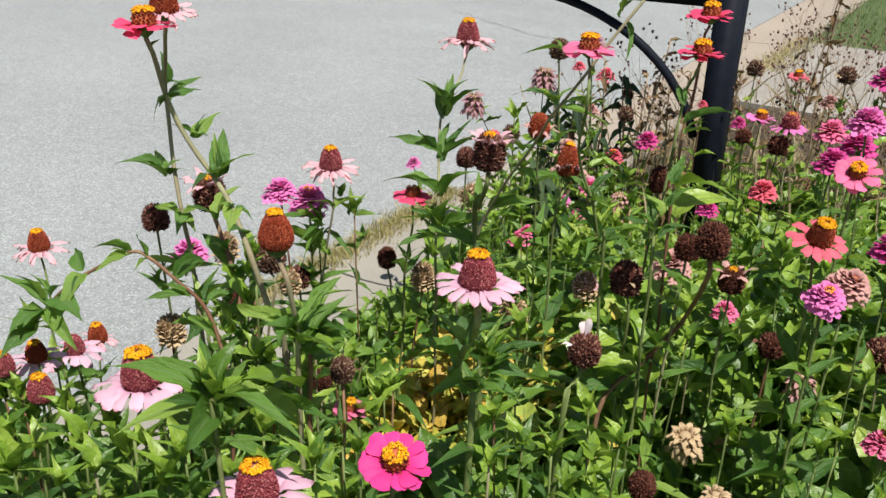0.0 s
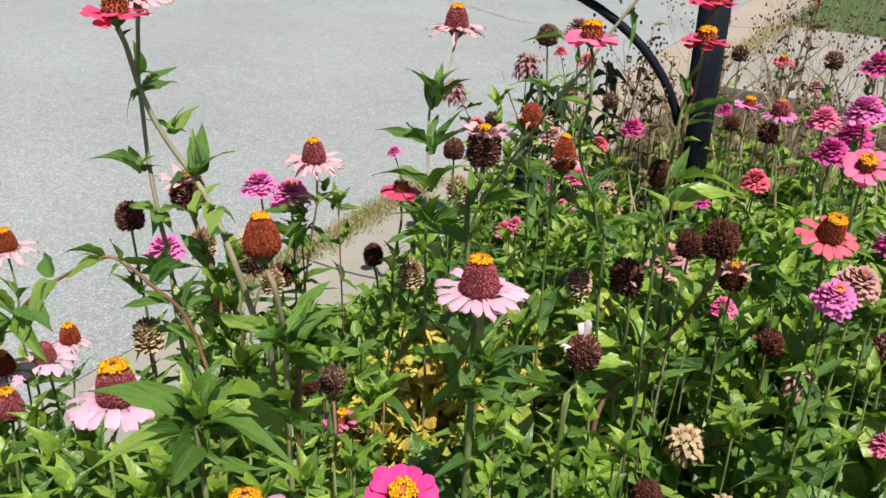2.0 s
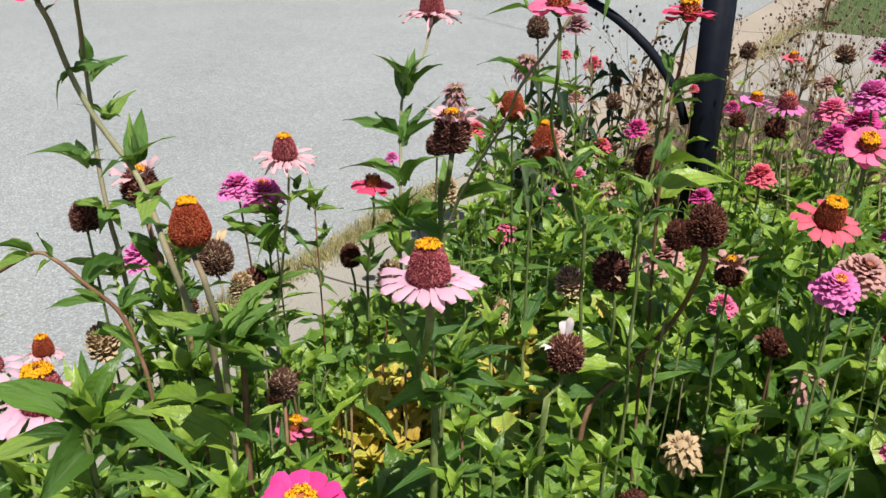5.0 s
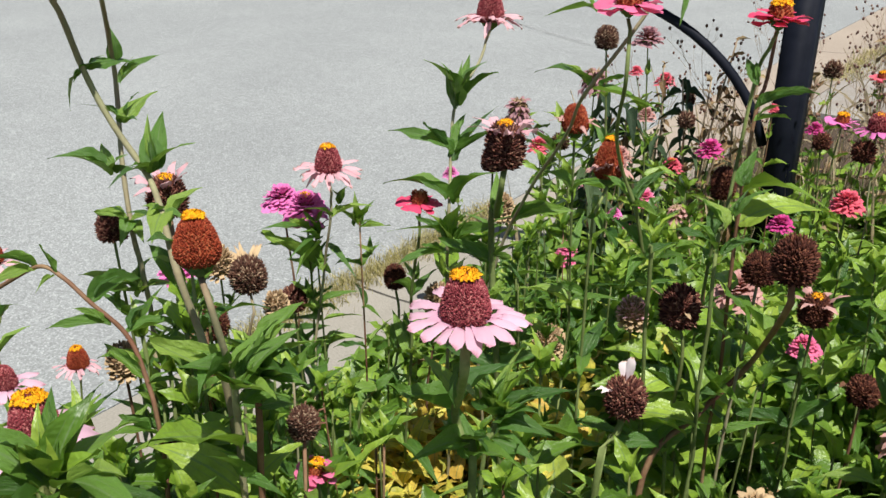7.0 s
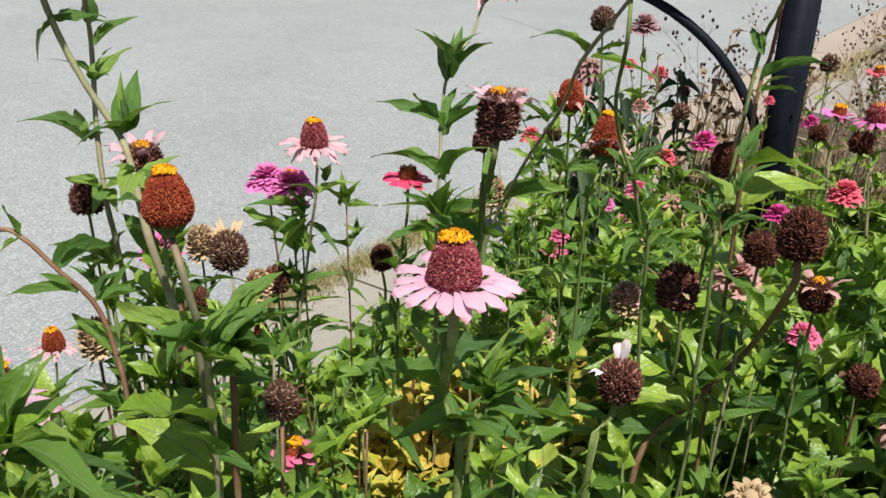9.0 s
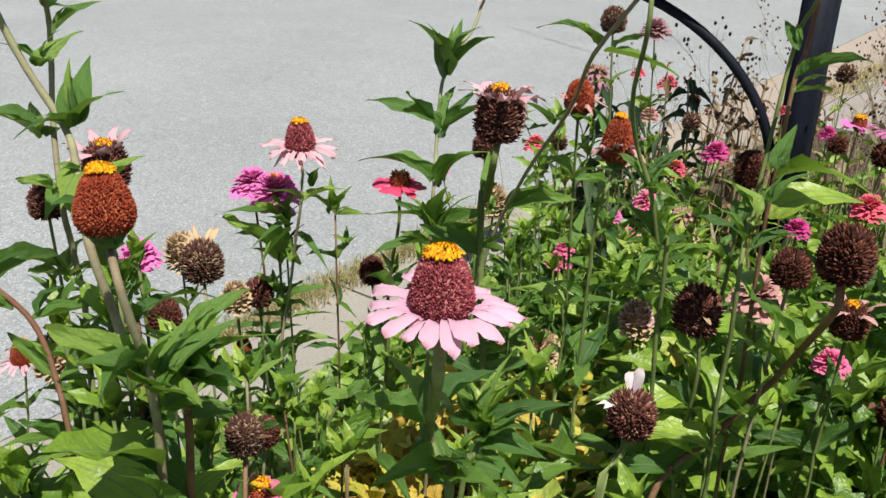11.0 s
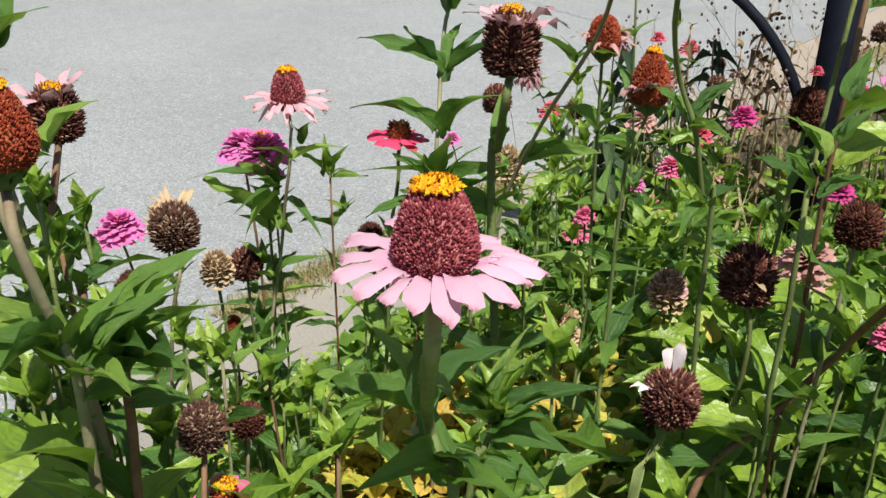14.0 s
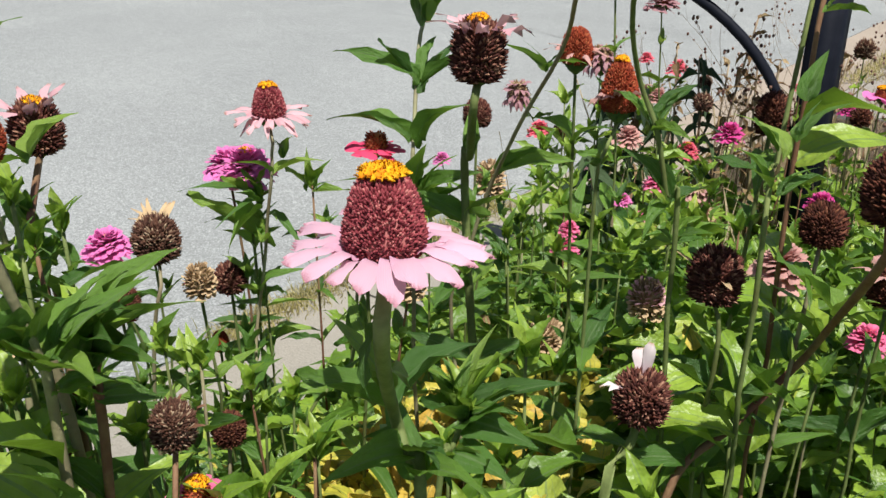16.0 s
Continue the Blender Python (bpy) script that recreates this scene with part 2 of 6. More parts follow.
def sandy_gutter():
    """Grey concrete under wind-blown tan sand, thicker along the far slabs."""
    m, n, l, b = mat("sandy_gutter_concrete", 0.92, 0.15)
    g = noise_tex(n, l, 240, 3, rough=0.75)
    r = ramp(n, [(0.28, (0.24, 0.225, 0.19)), (0.5, (0.315, 0.298, 0.255)), (0.72, (0.39, 0.37, 0.32))])
    l.new(g.outputs[0], r.inputs[0])
    sand = ramp(n, [(0.28, (0.29, 0.24, 0.19)), (0.5, (0.365, 0.307, 0.247)), (0.72, (0.45, 0.388, 0.318))])
    l.new(g.outputs[0], sand.inputs[0])
    tc = n.new("ShaderNodeTexCoord")
    sep = n.new("ShaderNodeSeparateXYZ")
    l.new(tc.outputs["Object"], sep.inputs[0])
    drift = noise_tex(n, l, 2.6, 6, rough=0.65)
    cover = math_node(n, l, "ADD", math_node(n, l, "MULTIPLY", math_node(n, l, "SUBTRACT", sep.outputs[1], 1.5), 0.9), math_node(n, l, "MULTIPLY", math_node(n, l, "SUBTRACT", drift.outputs[0], 0.5), 2.4))
    cr = ramp(n, [(0.0, (0.12, 0.12, 0.12)), (1.0, (1, 1, 1))])
    l.new(cover, cr.inputs[0])
    c = mix(n, l, r.outputs[0], sand.outputs[0], cr.outputs[0])
    big = noise_tex(n, l, 1.7, 6)
    br = ramp(n, [(0.3, (0.88, 0.88, 0.88)), (0.7, (1.06, 1.06, 1.06))])
    l.new(big.outputs[0], br.inputs[0])
    l.new(mix(n, l, c, br.outputs[0], 1.0, "MULTIPLY"), b.inputs["Base Color"])
    bump(n, l, b, g.outputs[0], 0.4, 0.001)
    return m


M_GUTTER = sandy_gutter()
M_SOIL = ground_mat("bed_soil", [(0.04, 0.028, 0.018), (0.09, 0.065, 0.045), (0.17, 0.125, 0.09)], 90, 0.8, 0.01, (0.05, 0.04, 0.025))
M_LAWN = ground_mat("lawn_earth", [(0.05, 0.08, 0.03), (0.09, 0.13, 0.05), (0.16, 0.17, 0.08)], 60, 0.8, 0.01)
M_GRASS = leaf_mat("grass_blade", True, [(0.0, (0.06, 0.12, 0.03)), (0.6, (0.12, 0.2, 0.06)), (1.0, (0.3, 0.3, 0.14))], (0.12, 0.2, 0.06), 0.6)
M_TURF = leaf_mat("sunburnt_turf", True, [(0.0, (0.22, 0.22, 0.08)), (0.5, (0.46, 0.41, 0.17)), (1.0, (0.64, 0.55, 0.3))], (0.3, 0.28, 0.14), 0.8, False)
M_DRYGRASS = leaf_mat("dry_grass_blade", True, [(0.0, (0.3, 0.24, 0.13)), (0.5, (0.52, 0.42, 0.27)), (1.0, (0.68, 0.57, 0.4))], (0.4, 0.33, 0.2), 0.8, False)


def post_mat():
    m, n, l, b = mat("black_painted_steel", 0.6, 0.12)
    t = noise_tex(n, l, 35, 5)
    # black with the blue of the reflected sky put into its colour
    r = ramp(n, [(0.3, (0.006, 0.008, 0.014)), (0.7, (0.012, 0.014, 0.023))])
    l.new(t.outputs[0], r.inputs[0])
    l.new(r.outputs[0], b.inputs["Base Color"])
    f = noise_tex(n, l, 400, 2)
    bump(n, l, b, f.outputs[0], 0.15, 0.0005)
    return m


M_POST = post_mat()
M_CRACK, _n, _l, _b = mat("crack_filler", 0.9, 0.1)
_b.inputs["Base Color"].default_value = (0.2, 0.195, 0.19, 1)
M_SEED = cone_mat("dry_seed", (0.08, 0.04, 0.032), (0.17, 0.09, 0.07), (0.28, 0.17, 0.12))


# ---- mesh helpers ----
def as_mesh(name, bm, material, smooth=True):
    me = bpy.data.meshes.new(name)
    bm.to_mesh(me)
    bm.free()
    if smooth:
        me.shade_smooth()
    me.materials.append(material)
    return me


def put(name, me, parent=None, m=None):
    ob = new(name, me)
    if parent is not None:
        ob.parent = parent
    if m is not None:
        ob.matrix_basis = m
    return ob


def part(name, bm, material, parent, label=""):
    ob = put(name, as_mesh(name, bm, material), parent)
    if label:
        ob["label"] = label
    return ob


def thing(name, at, label, category, group=""):
    ob = new(name)
    ob.empty_display_size = 0.02
    ob.matrix_basis = Matrix.Translation(at)
    return tagged(ob, label, category, group)


def smooth_path(pts, per=6):
    """Catmull-Rom through the points."""
    p = [Vector(q) for q in pts]
    p = [p[0] * 2 - p[1]] + p + [p[-1] * 2 - p[-2]]
    out = []
    for i in range(1, len(p) - 2):
        a, b, c, d = p[i - 1 : i + 3]
        for k in range(per):
            t = k / per
            out.append(0.5 * ((2 * b) + (c - a) * t + (2 * a - 5 * b + 4 * c - d) * t * t + (3 * b - a - 3 * c + d) * t**3))
    out.append(p[-2])
    return out


def tube(bm, path, r0, r1, sides=7, wobble=0.0, seed=0):
    rnd = random.Random(seed)
    rings, n = [], len(path)
    for i, q in enumerate(path):
        d = (path[min(i + 1, n - 1)] - path[max(i - 1, 0)]).normalized()
        s = d.cross(Vector((0.31, 0.95, 0.07))).normalized()
        u = d.cross(s)
        r = (r0 + (r1 - r0) * i / max(1, n - 1)) * (1 + rnd.uniform(-wobble, wobble))
        rings.append([bm.verts.new(q + r * (math.cos(a) * s + math.sin(a) * u)) for a in (2 * math.pi * k / sides for k in range(sides))])
    for a, b in zip(rings, rings[1:]):
        for k in range(sides):
            bm.faces.new((a[k], a[(k + 1) % sides], b[(k + 1) % sides], b[k]))
    bm.faces.new(rings[0][::-1])
    bm.faces.new(rings[-1])


def blade(shape, nx, ny, droop, fold, wave, seed, notch=0.0, cup=0.0, ridge=0.0):
    """Points, faces and uv of a leaf or petal of length 1 and width 1 along +y, its tip brought back onto the y axis."""
    rnd = random.Random(seed)
    ph, twist = rnd.uniform(0, 6), rnd.uniform(-0.25, 0.25)
    co, uv = [], []
    for j in range(ny + 1):
        v = j / ny
        w = shape(v)
        for i in range(nx + 1):
            u = i / nx - 0.5
            x = u * w
            y = v - notch * (abs(math.cos(2 * math.pi * u * 1.5)) if j == ny else 0)
            z = -droop * v * v - 0.35 * abs(droop) * v**5 + fold * (0.6 * abs(x) + 1.3 * x * x) - cup * x * x + wave * (math.sin(v * 9 + ph + (2 if u > 0 else 0)) + 0.65 * math.sin(v * 19 + 2 * ph + (1 if u > 0 else 0))) * (abs(u) * 2) ** 1.5 + twist * x * v - ridge * math.cos(2 * math.pi * u / 0.5) * math.sin(math.pi * min(1.0, v + 0.1))
            co.append((x, y, z))
            uv.append((i / nx, v))
    fall = droop + 0.35 * abs(droop)
    a = math.atan(-fall)
    ca, sa = math.cos(-a), math.sin(-a)
    k = 1 / math.hypot(1, fall)
    co = [(x, (y * ca - z * sa) * k, (y * sa + z * ca) * k) for x, y, z in co]
    faces = [(j * (nx + 1) + i, j * (nx + 1) + i + 1, (j + 1) * (nx + 1) + i + 1, (j + 1) * (nx + 1) + i) for j in range(ny) for i in range(nx)]
    return np.array(co), np.array(faces), np.array(uv)


def blade_mesh(name, data, material):
    co, faces, uv = data
    me = bpy.data.meshes.new(name)
    me.from_pydata(co.tolist(), [], faces.tolist())
    layer = me.uv_layers.new(name="UVMap")
    layer.data.foreach_set("uv", uv[faces.ravel()].ravel())
    me.shade_smooth()
    me.materials.append(material)
    return me


def leaf_shape(v):
    return max(0.02, 0.2 * (1 - v) ** 3 + math.sin(math.pi * v**0.72) ** 0.95) * (1 if v < 1 else 0.02)


def petal_shape(v):
    return (0.34 + 0.66 * math.sin(min(1, v * 1.12) * math.pi / 2) ** 1.3) * (1 if v < 0.72 else math.sqrt(max(0.0, 1 - 0.9 * ((v - 0.72) / 0.28) ** 2.2)))


def dry_shape(v):
    return 0.35 + 0.65 * math.sin(math.pi * v) - (0.15 if v > 0.99 else 0)


LEAF_FORMS = [
    (0.05, 0.12, 0.02), (0.22, 0.16, 0.025), (0.4, 0.1, 0.03), (0.6, 0.15, 0.03), (0.15, 0.22, 0.035), (-0.1, 0.18, 0.03), (0.32, 0.06, 0.045), (0.9, 0.13, 0.035)]
LEAF_DATA = [blade(leaf_shape, 4, 6, d + 0.08, f * 1.3, w * 2.0, s) for s, (d, f, w) in enumerate(LEAF_FORMS)]
FOLIAGE_DATA = [blade(leaf_shape, 2, 6, d + 0.08, f * 1.3, w * 2.0, s) for s, (d, f, w) in enumerate(LEAF_FORMS)]
LEAVES = [blade_mesh("leaf", blade(leaf_shape, 6, 11, d * 1.15 + 0.14, f * 1.5, w * 1.3, s, ridge=0.006), M_LEAF) for s, (d, f, w) in enumerate(LEAF_FORMS)]
PETAL_DATA = {
    "flat": [blade(petal_shape, 6, 7, d, 0.0, 0.03, s, 0.04, c) for s, (d, c) in enumerate([(0.0, 0.15), (0.12, 0.3), (0.25, 0.1)])],
    "droop": [blade(petal_shape, 6, 9, d, 0.0, 0.06, s + 9, 0.09, c) for s, (d, c) in enumerate([(0.3, 0.3), (0.5, 0.2), (0.75, 0.4)])],
    "dry": [blade(dry_shape, 4, 6, d, 0.2, 0.16, s + 20, 0.06, c) for s, (d, c) in enumerate([(0.5, 0.9), (0.9, 0.6), (1.2, 1.0)])],
    "up": [blade(petal_shape, 4, 5, d, 0.0, 0.03, s + 30, 0.05, c) for s, (d, c) in enumerate([(0.3, 0.5), (0.45, 0.4), (0.2, 0.6)])],
}
_petals = {}


def petal_mesh(style, colour, k):
    key = (style, colour, k)
    if key not in _petals:
        _petals[key] = blade_mesh("petal", PETAL_DATA[style][k], PETAL[colour])
    return _petals[key]


def aim(base, tip, width, up=Vector((0, 0, 1)), roll=0.0):
    """The matrix that lays a blade from base to tip."""
    base, tip = Vector(base), Vector(tip)
    y = tip - base
    length = y.length
    y.normalize()
    x = y.cross(up)
    x = x.normalized() if x.length > 1e-3 else Vector((1, 0, 0))
    z = x.cross(y)
    m = Matrix((x, y, z)).transposed().to_4x4() @ Matrix.Rotation(roll, 4, "Y")
    return Matrix.Translation(base) @ m @ Matrix.Diagonal((width, length, length, 1))


def scatter(name, data, mats, material, parent=None, shade=True):
    """One mesh of many blades: data is a list of templates, mats a list of (template, matrix)."""
    cos, fs, uvs, off = [], [], [], 0
    for k, m in mats:
        co, faces, uv = data[k]
        a = np.array(m)
        cos.append(co @ a[:3, :3].T + a[:3, 3])
        fs.append(faces + off)
        uvs.append(uv[faces.ravel()])
        off += len(co)
    co, faces, uv = np.concatenate(cos), np.concatenate(fs), np.concatenate(uvs)
    me = bpy.data.meshes.new(name)
    me.from_pydata(co.tolist(), [], faces.tolist())
    me.uv_layers.new(name="UVMap").data.foreach_set("uv", uv.ravel())
    me.shade_smooth()
    me.materials.append(material)
    return put(name, me, parent)


# ---- flower heads ----
def cone_profile(u, w, h, ball=0):
    """Radius and height at u; ball: 0 for a round seed head, else the share of the width left at the crown."""
    if not ball:
        return 0.5 * w * max(0.0, 1 - abs(2 * (0.12 + 0.88 * u) - 1) ** 2.3) ** 0.5, h * u
    low = 0.74 + 0.26 * math.sin(min(1.0, u / 0.3) * math.pi / 2)
    side = 1 - (1 - 2 * ball) * max(0.0, (u - 0.16) / 0.84) ** 1.6
    return 0.5 * w * low * side * max(0.0, 1 - u**14) ** 0.5, h * u


def cone_bmesh(w, h, count, spike, top=0.9, seed=0, rough=0.0, ball=0.33):
    """An egg-shaped core set with overlapping bristle scales in a spiral."""
    rnd = random.Random(seed)
    bm = bmesh.new()
    rings, sides = [], 14
    for j in range(9):
        r, z = cone_profile(j / 8 * 0.985, w * 0.93, h * 0.97, ball)
        rings.append([bm.verts.new((max(r, 0.0006) * math.cos(a), max(r, 0.0006) * math.sin(a), z)) for a in (2 * math.pi * k / sides for k in range(sides))])
    for a, b in zip(rings, rings[1:]):
        for k in range(sides):
            bm.faces.new((a[k], a[(k + 1) % sides], b[(k + 1) % sides], b[k]))
    bm.faces.new(rings[0][::-1])
    bm.faces.new(rings[-1])
    for i in range(count):
        u = (i + 0.5) / count
        u = u * top
        a = i * 2.39996 + rnd.uniform(-0.12, 0.12)
        r, z = cone_profile(u, w, h, ball)
        r2, z2 = cone_profile(min(1, u + 0.03), w, h, ball)
        out = Vector((math.cos(a), math.sin(a), 0))
        side = Vector((-math.sin(a), math.cos(a), 0))
        p = out * (r * 0.9) + Vector((0, 0, z))
        normal = (out * (z2 - z + 1e-5) + Vector((0, 0, r - r2))).normalized()
        tip = p + (normal * 1.0 + Vector((0, 0, 0.5)) + side * rnd.uniform(-0.5, 0.5) * (0.4 + rough)).normalized() * spike * rnd.uniform(0.7, 1.25 + rough)
        g = spike * 0.34
        upv = normal.cross(side).normalized()
        q = [bm.verts.new(p + side * g + upv * -g * 0.6), bm.verts.new(p - side * g - upv * g * 0.6), bm.verts.new(p + upv * g), bm.verts.new(tip)]
        mid = [bm.verts.new(v.co.lerp(tip, 0.62) + (v.co - p) * 0.35) for v in q[:3]]
        for k in range(3):
            bm.faces.new((q[k], q[(k + 1) % 3], mid[(k + 1) % 3], mid[k]))
            bm.faces.new((mid[k], mid[(k + 1) % 3], q[3]))
    return bm


def floret_bmesh(ring, z, count, size, seed=0):
    """A crown of small five-pointed yellow florets."""
    rnd = random.Random(seed)
    bm = bmesh.new()
    for i in range(count):
        a = i * 2.39996
        r = ring * (0.25 + 0.75 * math.sqrt((i + 0.5) / count)) * rnd.uniform(0.92, 1.08)
        c = Vector((r * math.cos(a), r * math.sin(a), z + rnd.uniform(-0.3, 0.5) * size + size * 0.9 * (1 - (r / ring) ** 2)))
        n = (Vector((math.cos(a), math.sin(a), 0)) * (0.2 + 0.7 * r / ring) + Vector((rnd.uniform(-0.3, 0.3), rnd.uniform(-0.3, 0.3), 1))).normalized()
        s = n.orthogonal().normalized()
        t = n.cross(s)
        foot = bm.verts.new(c - n * size * 1.0)
        hub = bm.verts.new(c + n * size * 0.05)
        ph = rnd.uniform(0, 6)
        rim = []
        for k in range(10):
            b = ph + k * math.pi / 5
            rr, hh = (size * 0.85, 0.3) if k % 2 == 0 else (size * 0.3, 0.1)
            rim.append(bm.verts.new(c + (s * math.cos(b) + t * math.sin(b)) * rr + n * size * hh))
        for k in range(10):
            bm.faces.new((hub, rim[k], rim[(k + 1) % 10]))
            if k % 2:
                bm.faces.new((foot, rim[(k + 1) % 10], rim[k]))
    return bm


def calyx_bmesh(w, seed=0):
    """The green cup of overlapping bracts beneath a head."""
    bm = bmesh.new()
    sides, prof = 12, [(0.12, -0.55), (0.26, -0.42), (0.42, -0.2), (0.47, 0.0), (0.4, 0.06)]
    rings = [[bm.verts.new((w * r * math.cos(2 * math.pi * k / sides), w * r * math.sin(2 * math.pi * k / sides), w * z)) for k in range(sides)] for r, z in prof]
    for a, b in zip(rings, rings[1:]):
        for k in range(sides):
            bm.faces.new((a[k], a[(k + 1) % sides], b[(k + 1) % sides], b[k]))
    for row, (r, z) in enumerate(((0.3, -0.4), (0.44, -0.2))):
        for k in range(9):
            a = 2 * math.pi * (k + row * 0.5) / 9
            o, s = Vector((math.cos(a), math.sin(a), 0)), Vector((-math.sin(a), math.cos(a), 0))
            p = o * w * r + Vector((0, 0, w * z))
            q = [p - s * w * 0.11, p + s * w * 0.11, p + s * w * 0.1 + o * w * 0.11 + Vector((0, 0, w * 0.16)), p + o * w * 0.12 + Vector((0, 0, w * 0.24)), p - s * w * 0.1 + o * w * 0.11 + Vector((0, 0, w * 0.16))]
            bm.faces.new([bm.verts.new(v) for v in q])
    return bm


_cache = {}


def cached(key, make, material, name):
    if key not in _cache:
        _cache[key] = as_mesh(name, make(), material)
    return _cache[key]


# ---- setting: p runs away from the road, s along the kerb ----
KERB = Matrix(((0.885, 0.465, 0, -0.854), (-0.465, 0.885, 0, 1.577), (0, 0, 1, 0), (0, 0, 0, 1)))


def kerb_p(x, y):
    """How far a plant stands from the road edge, its overhang allowed for."""
    return 0.885 * (x + 0.898) - 0.465 * (y - 1.6)


def sheet(name, p0, p1, s0, s1, material, height, np_, ns, label, thick=0.12):
    """A slab in kerb coordinates with a gently shaped top."""
    bm = bmesh.new()
    grid = [[bm.verts.new((p0 + (p1 - p0) * i / np_, s0 + (s1 - s0) * j / ns, height(p0 + (p1 - p0) * i / np_, s0 + (s1 - s0) * j / ns))) for j in range(ns + 1)] for i in range(np_ + 1)]
    for i in range(np_):
        for j in range(ns):
            bm.faces.new((grid[i][j], grid[i + 1][j], grid[i + 1][j + 1], grid[i][j + 1]))
    edge = [e for e in bm.edges if e.is_boundary]
    low = bmesh.ops.extrude_edge_only(bm, edges=edge)["geom"]
    for v in low:
        if isinstance(v, bmesh.types.BMVert):
            v.co.z -= thick
    ob = put(name, as_mesh(name, bm, material, False), None, KERB)
    return tagged(ob, label, name.split("_")[0], "", "structure")


def far_height(p, s):
    return -0.03


sheet("ground", -1500, 1500, -1500, 1500, M_LAWN, far_height, 2, 2, "flat grassy ground reaching to the horizon", 0.05)
sheet("road", -9.0, -0.004, -40, 60, M_ROAD, lambda p, s: 0.0 + 0.004 * math.sin(s * 0.9) * min(1, -p), 6, 60, "pale grey worn chip-sealed road surface")


def gutter_height(p, s):
    return 0.004 + 0.05 * max(0.0, (p - 0.12) / 0.34) ** 2


JOINTS = [-6.11, -3.11, -1.31, 0.89, 3.29, 4.88, 8.06, 11.06, 20.0]
for a, b in zip(JOINTS, JOINTS[1:]):
    sheet("gutter_slab", 0.006, 0.46, a + 0.005, b - 0.005, M_GUTTER, gutter_height, 8, 6, "dusty grey concrete gutter slab beside the road")


def bed_height(p, s):
    return 0.045 + 0.03 * noise.noise(Vector((p * 3, s * 3, 0))) + 0.012 * noise.noise(Vector((p * 14, s * 14, 3)))


sheet("bed_soil", 0.462, 2.7, -3.2, 3.27, M_SOIL, bed_height, 50, 110, "dark crumbly soil of the flower bed")
sheet("pavement", 0.468, 6.0, 3.285, 4.875, M_CONCRETE, lambda p, s: 0.055, 6, 3, "light grey concrete path crossing to the road")
sheet("lawn", 0.468, 12.0, 4.885, 30.0, M_LAWN, lambda p, s: 0.05 + 0.02 * noise.noise(Vector((p, s, 1))), 24, 48, "short mown green lawn beside the path")
sheet("walk", 2.71, 4.2, -12, 3.27, M_CONCRETE, lambda p, s: 0.05, 3, 12, "plain concrete walk behind the flower bed")


def blades(name, count, where, length, material, label, width=0.0025, seed=3):
    rnd = random.Random(seed)
    data = [blade(lambda v: max(0.05, 1 - v), 1, 4, d, 0, 0, k) for k, d in enumerate((0.2, 0.5, 0.9))]
    mats = []
    for _ in range(count):
        p, s, z = where(rnd)
        base = KERB @ Vector((p, s, z))
        a, e = rnd.uniform(0, 6.283), rnd.uniform(0.5, 1.4)
        ln = length * rnd.uniform(0.4, 1.25)
        tip = base + ln * Vector((math.cos(a) * math.cos(e), math.sin(a) * math.cos(e), math.sin(e)))
        mats.append((rnd.randrange(3), aim(base, tip, width * rnd.uniform(0.6, 1.3))))
    return tagged(scatter(name, data, mats, material), label, "grass", "", "stuff")


blades("lawn_grass", 9000, lambda r: (0.44 + 3.2 * r.random() ** 1.3, 4.86 + 3.5 * r.random() ** 1.4, 0.045), 0.055, M_GRASS, "short green lawn grass beside the concrete path", 0.005)
blades("joint_grass", 5200, lambda r: (r.gauss(0.01, 0.032), 0.5 + 1.15 * r.random(), 0.0), 0.034, M_TURF, "dry yellowish grass growing in the road joint", 0.003, 5)
blades("joint_grass", 1500, lambda r: (r.gauss(0.47, 0.05), 3.95 + 0.93 * r.random(), 0.03), 0.06, M_TURF, "yellow-green grass tufts where path and gutter meet", 0.005, 15)
blades("edge_grass", 1400, lambda r: (0.47 + abs(r.gauss(0, 0.06)), -1.0 + 4.2 * r.random(), 0.03), 0.06, M_GRASS, "sparse green grass along the bed edge", 0.003, 6)


blades("tall_dry_grass", 260, lambda r: (0.6 + 1.3 * r.random(), 1.7 + 1.55 * r.random(), 0.04), 0.34, M_DRYGRASS, "tall thin tan dry grass beyond the post", 0.0028, 9)


def crack(pts, w):
    bm = bmesh.new()
    path = smooth_path([(x, y, 0) for x, y in pts], 10)
    rnd = random.Random(len(pts))
    rows = []
    for i, q in enumerate(path):
        d = (path[min(i + 1, len(path) - 1)] - path[max(i - 1, 0)]).normalized()
        s = Vector((-d.y, d.x, 0))
        q = q + s * rnd.uniform(-0.012, 0.012)
        ww = w * rnd.uniform(0.3, 1.2)
        rows.append((bm.verts.new(q + s * ww + Vector((0, 0, 0.005))), bm.verts.new(q - s * ww + Vector((0, 0, 0.005)))))
    for (a, b), (c, d) in zip(rows, rows[1:]):
        bm.faces.new((a, b, d, c))
    return tagged(put("road_crack", as_mesh("road_crack", bm, M_CRACK)), "thin wandering dark crack in the road", "crack", "", "structure")


crack([(-0.45, 6.6), (0.0, 6.0), (0.22, 5.75), (0.6, 5.62)], 0.0035)
crack([(-0.35, 6.9), (0.3, 6.7), (0.9, 6.1)], 0.0025)


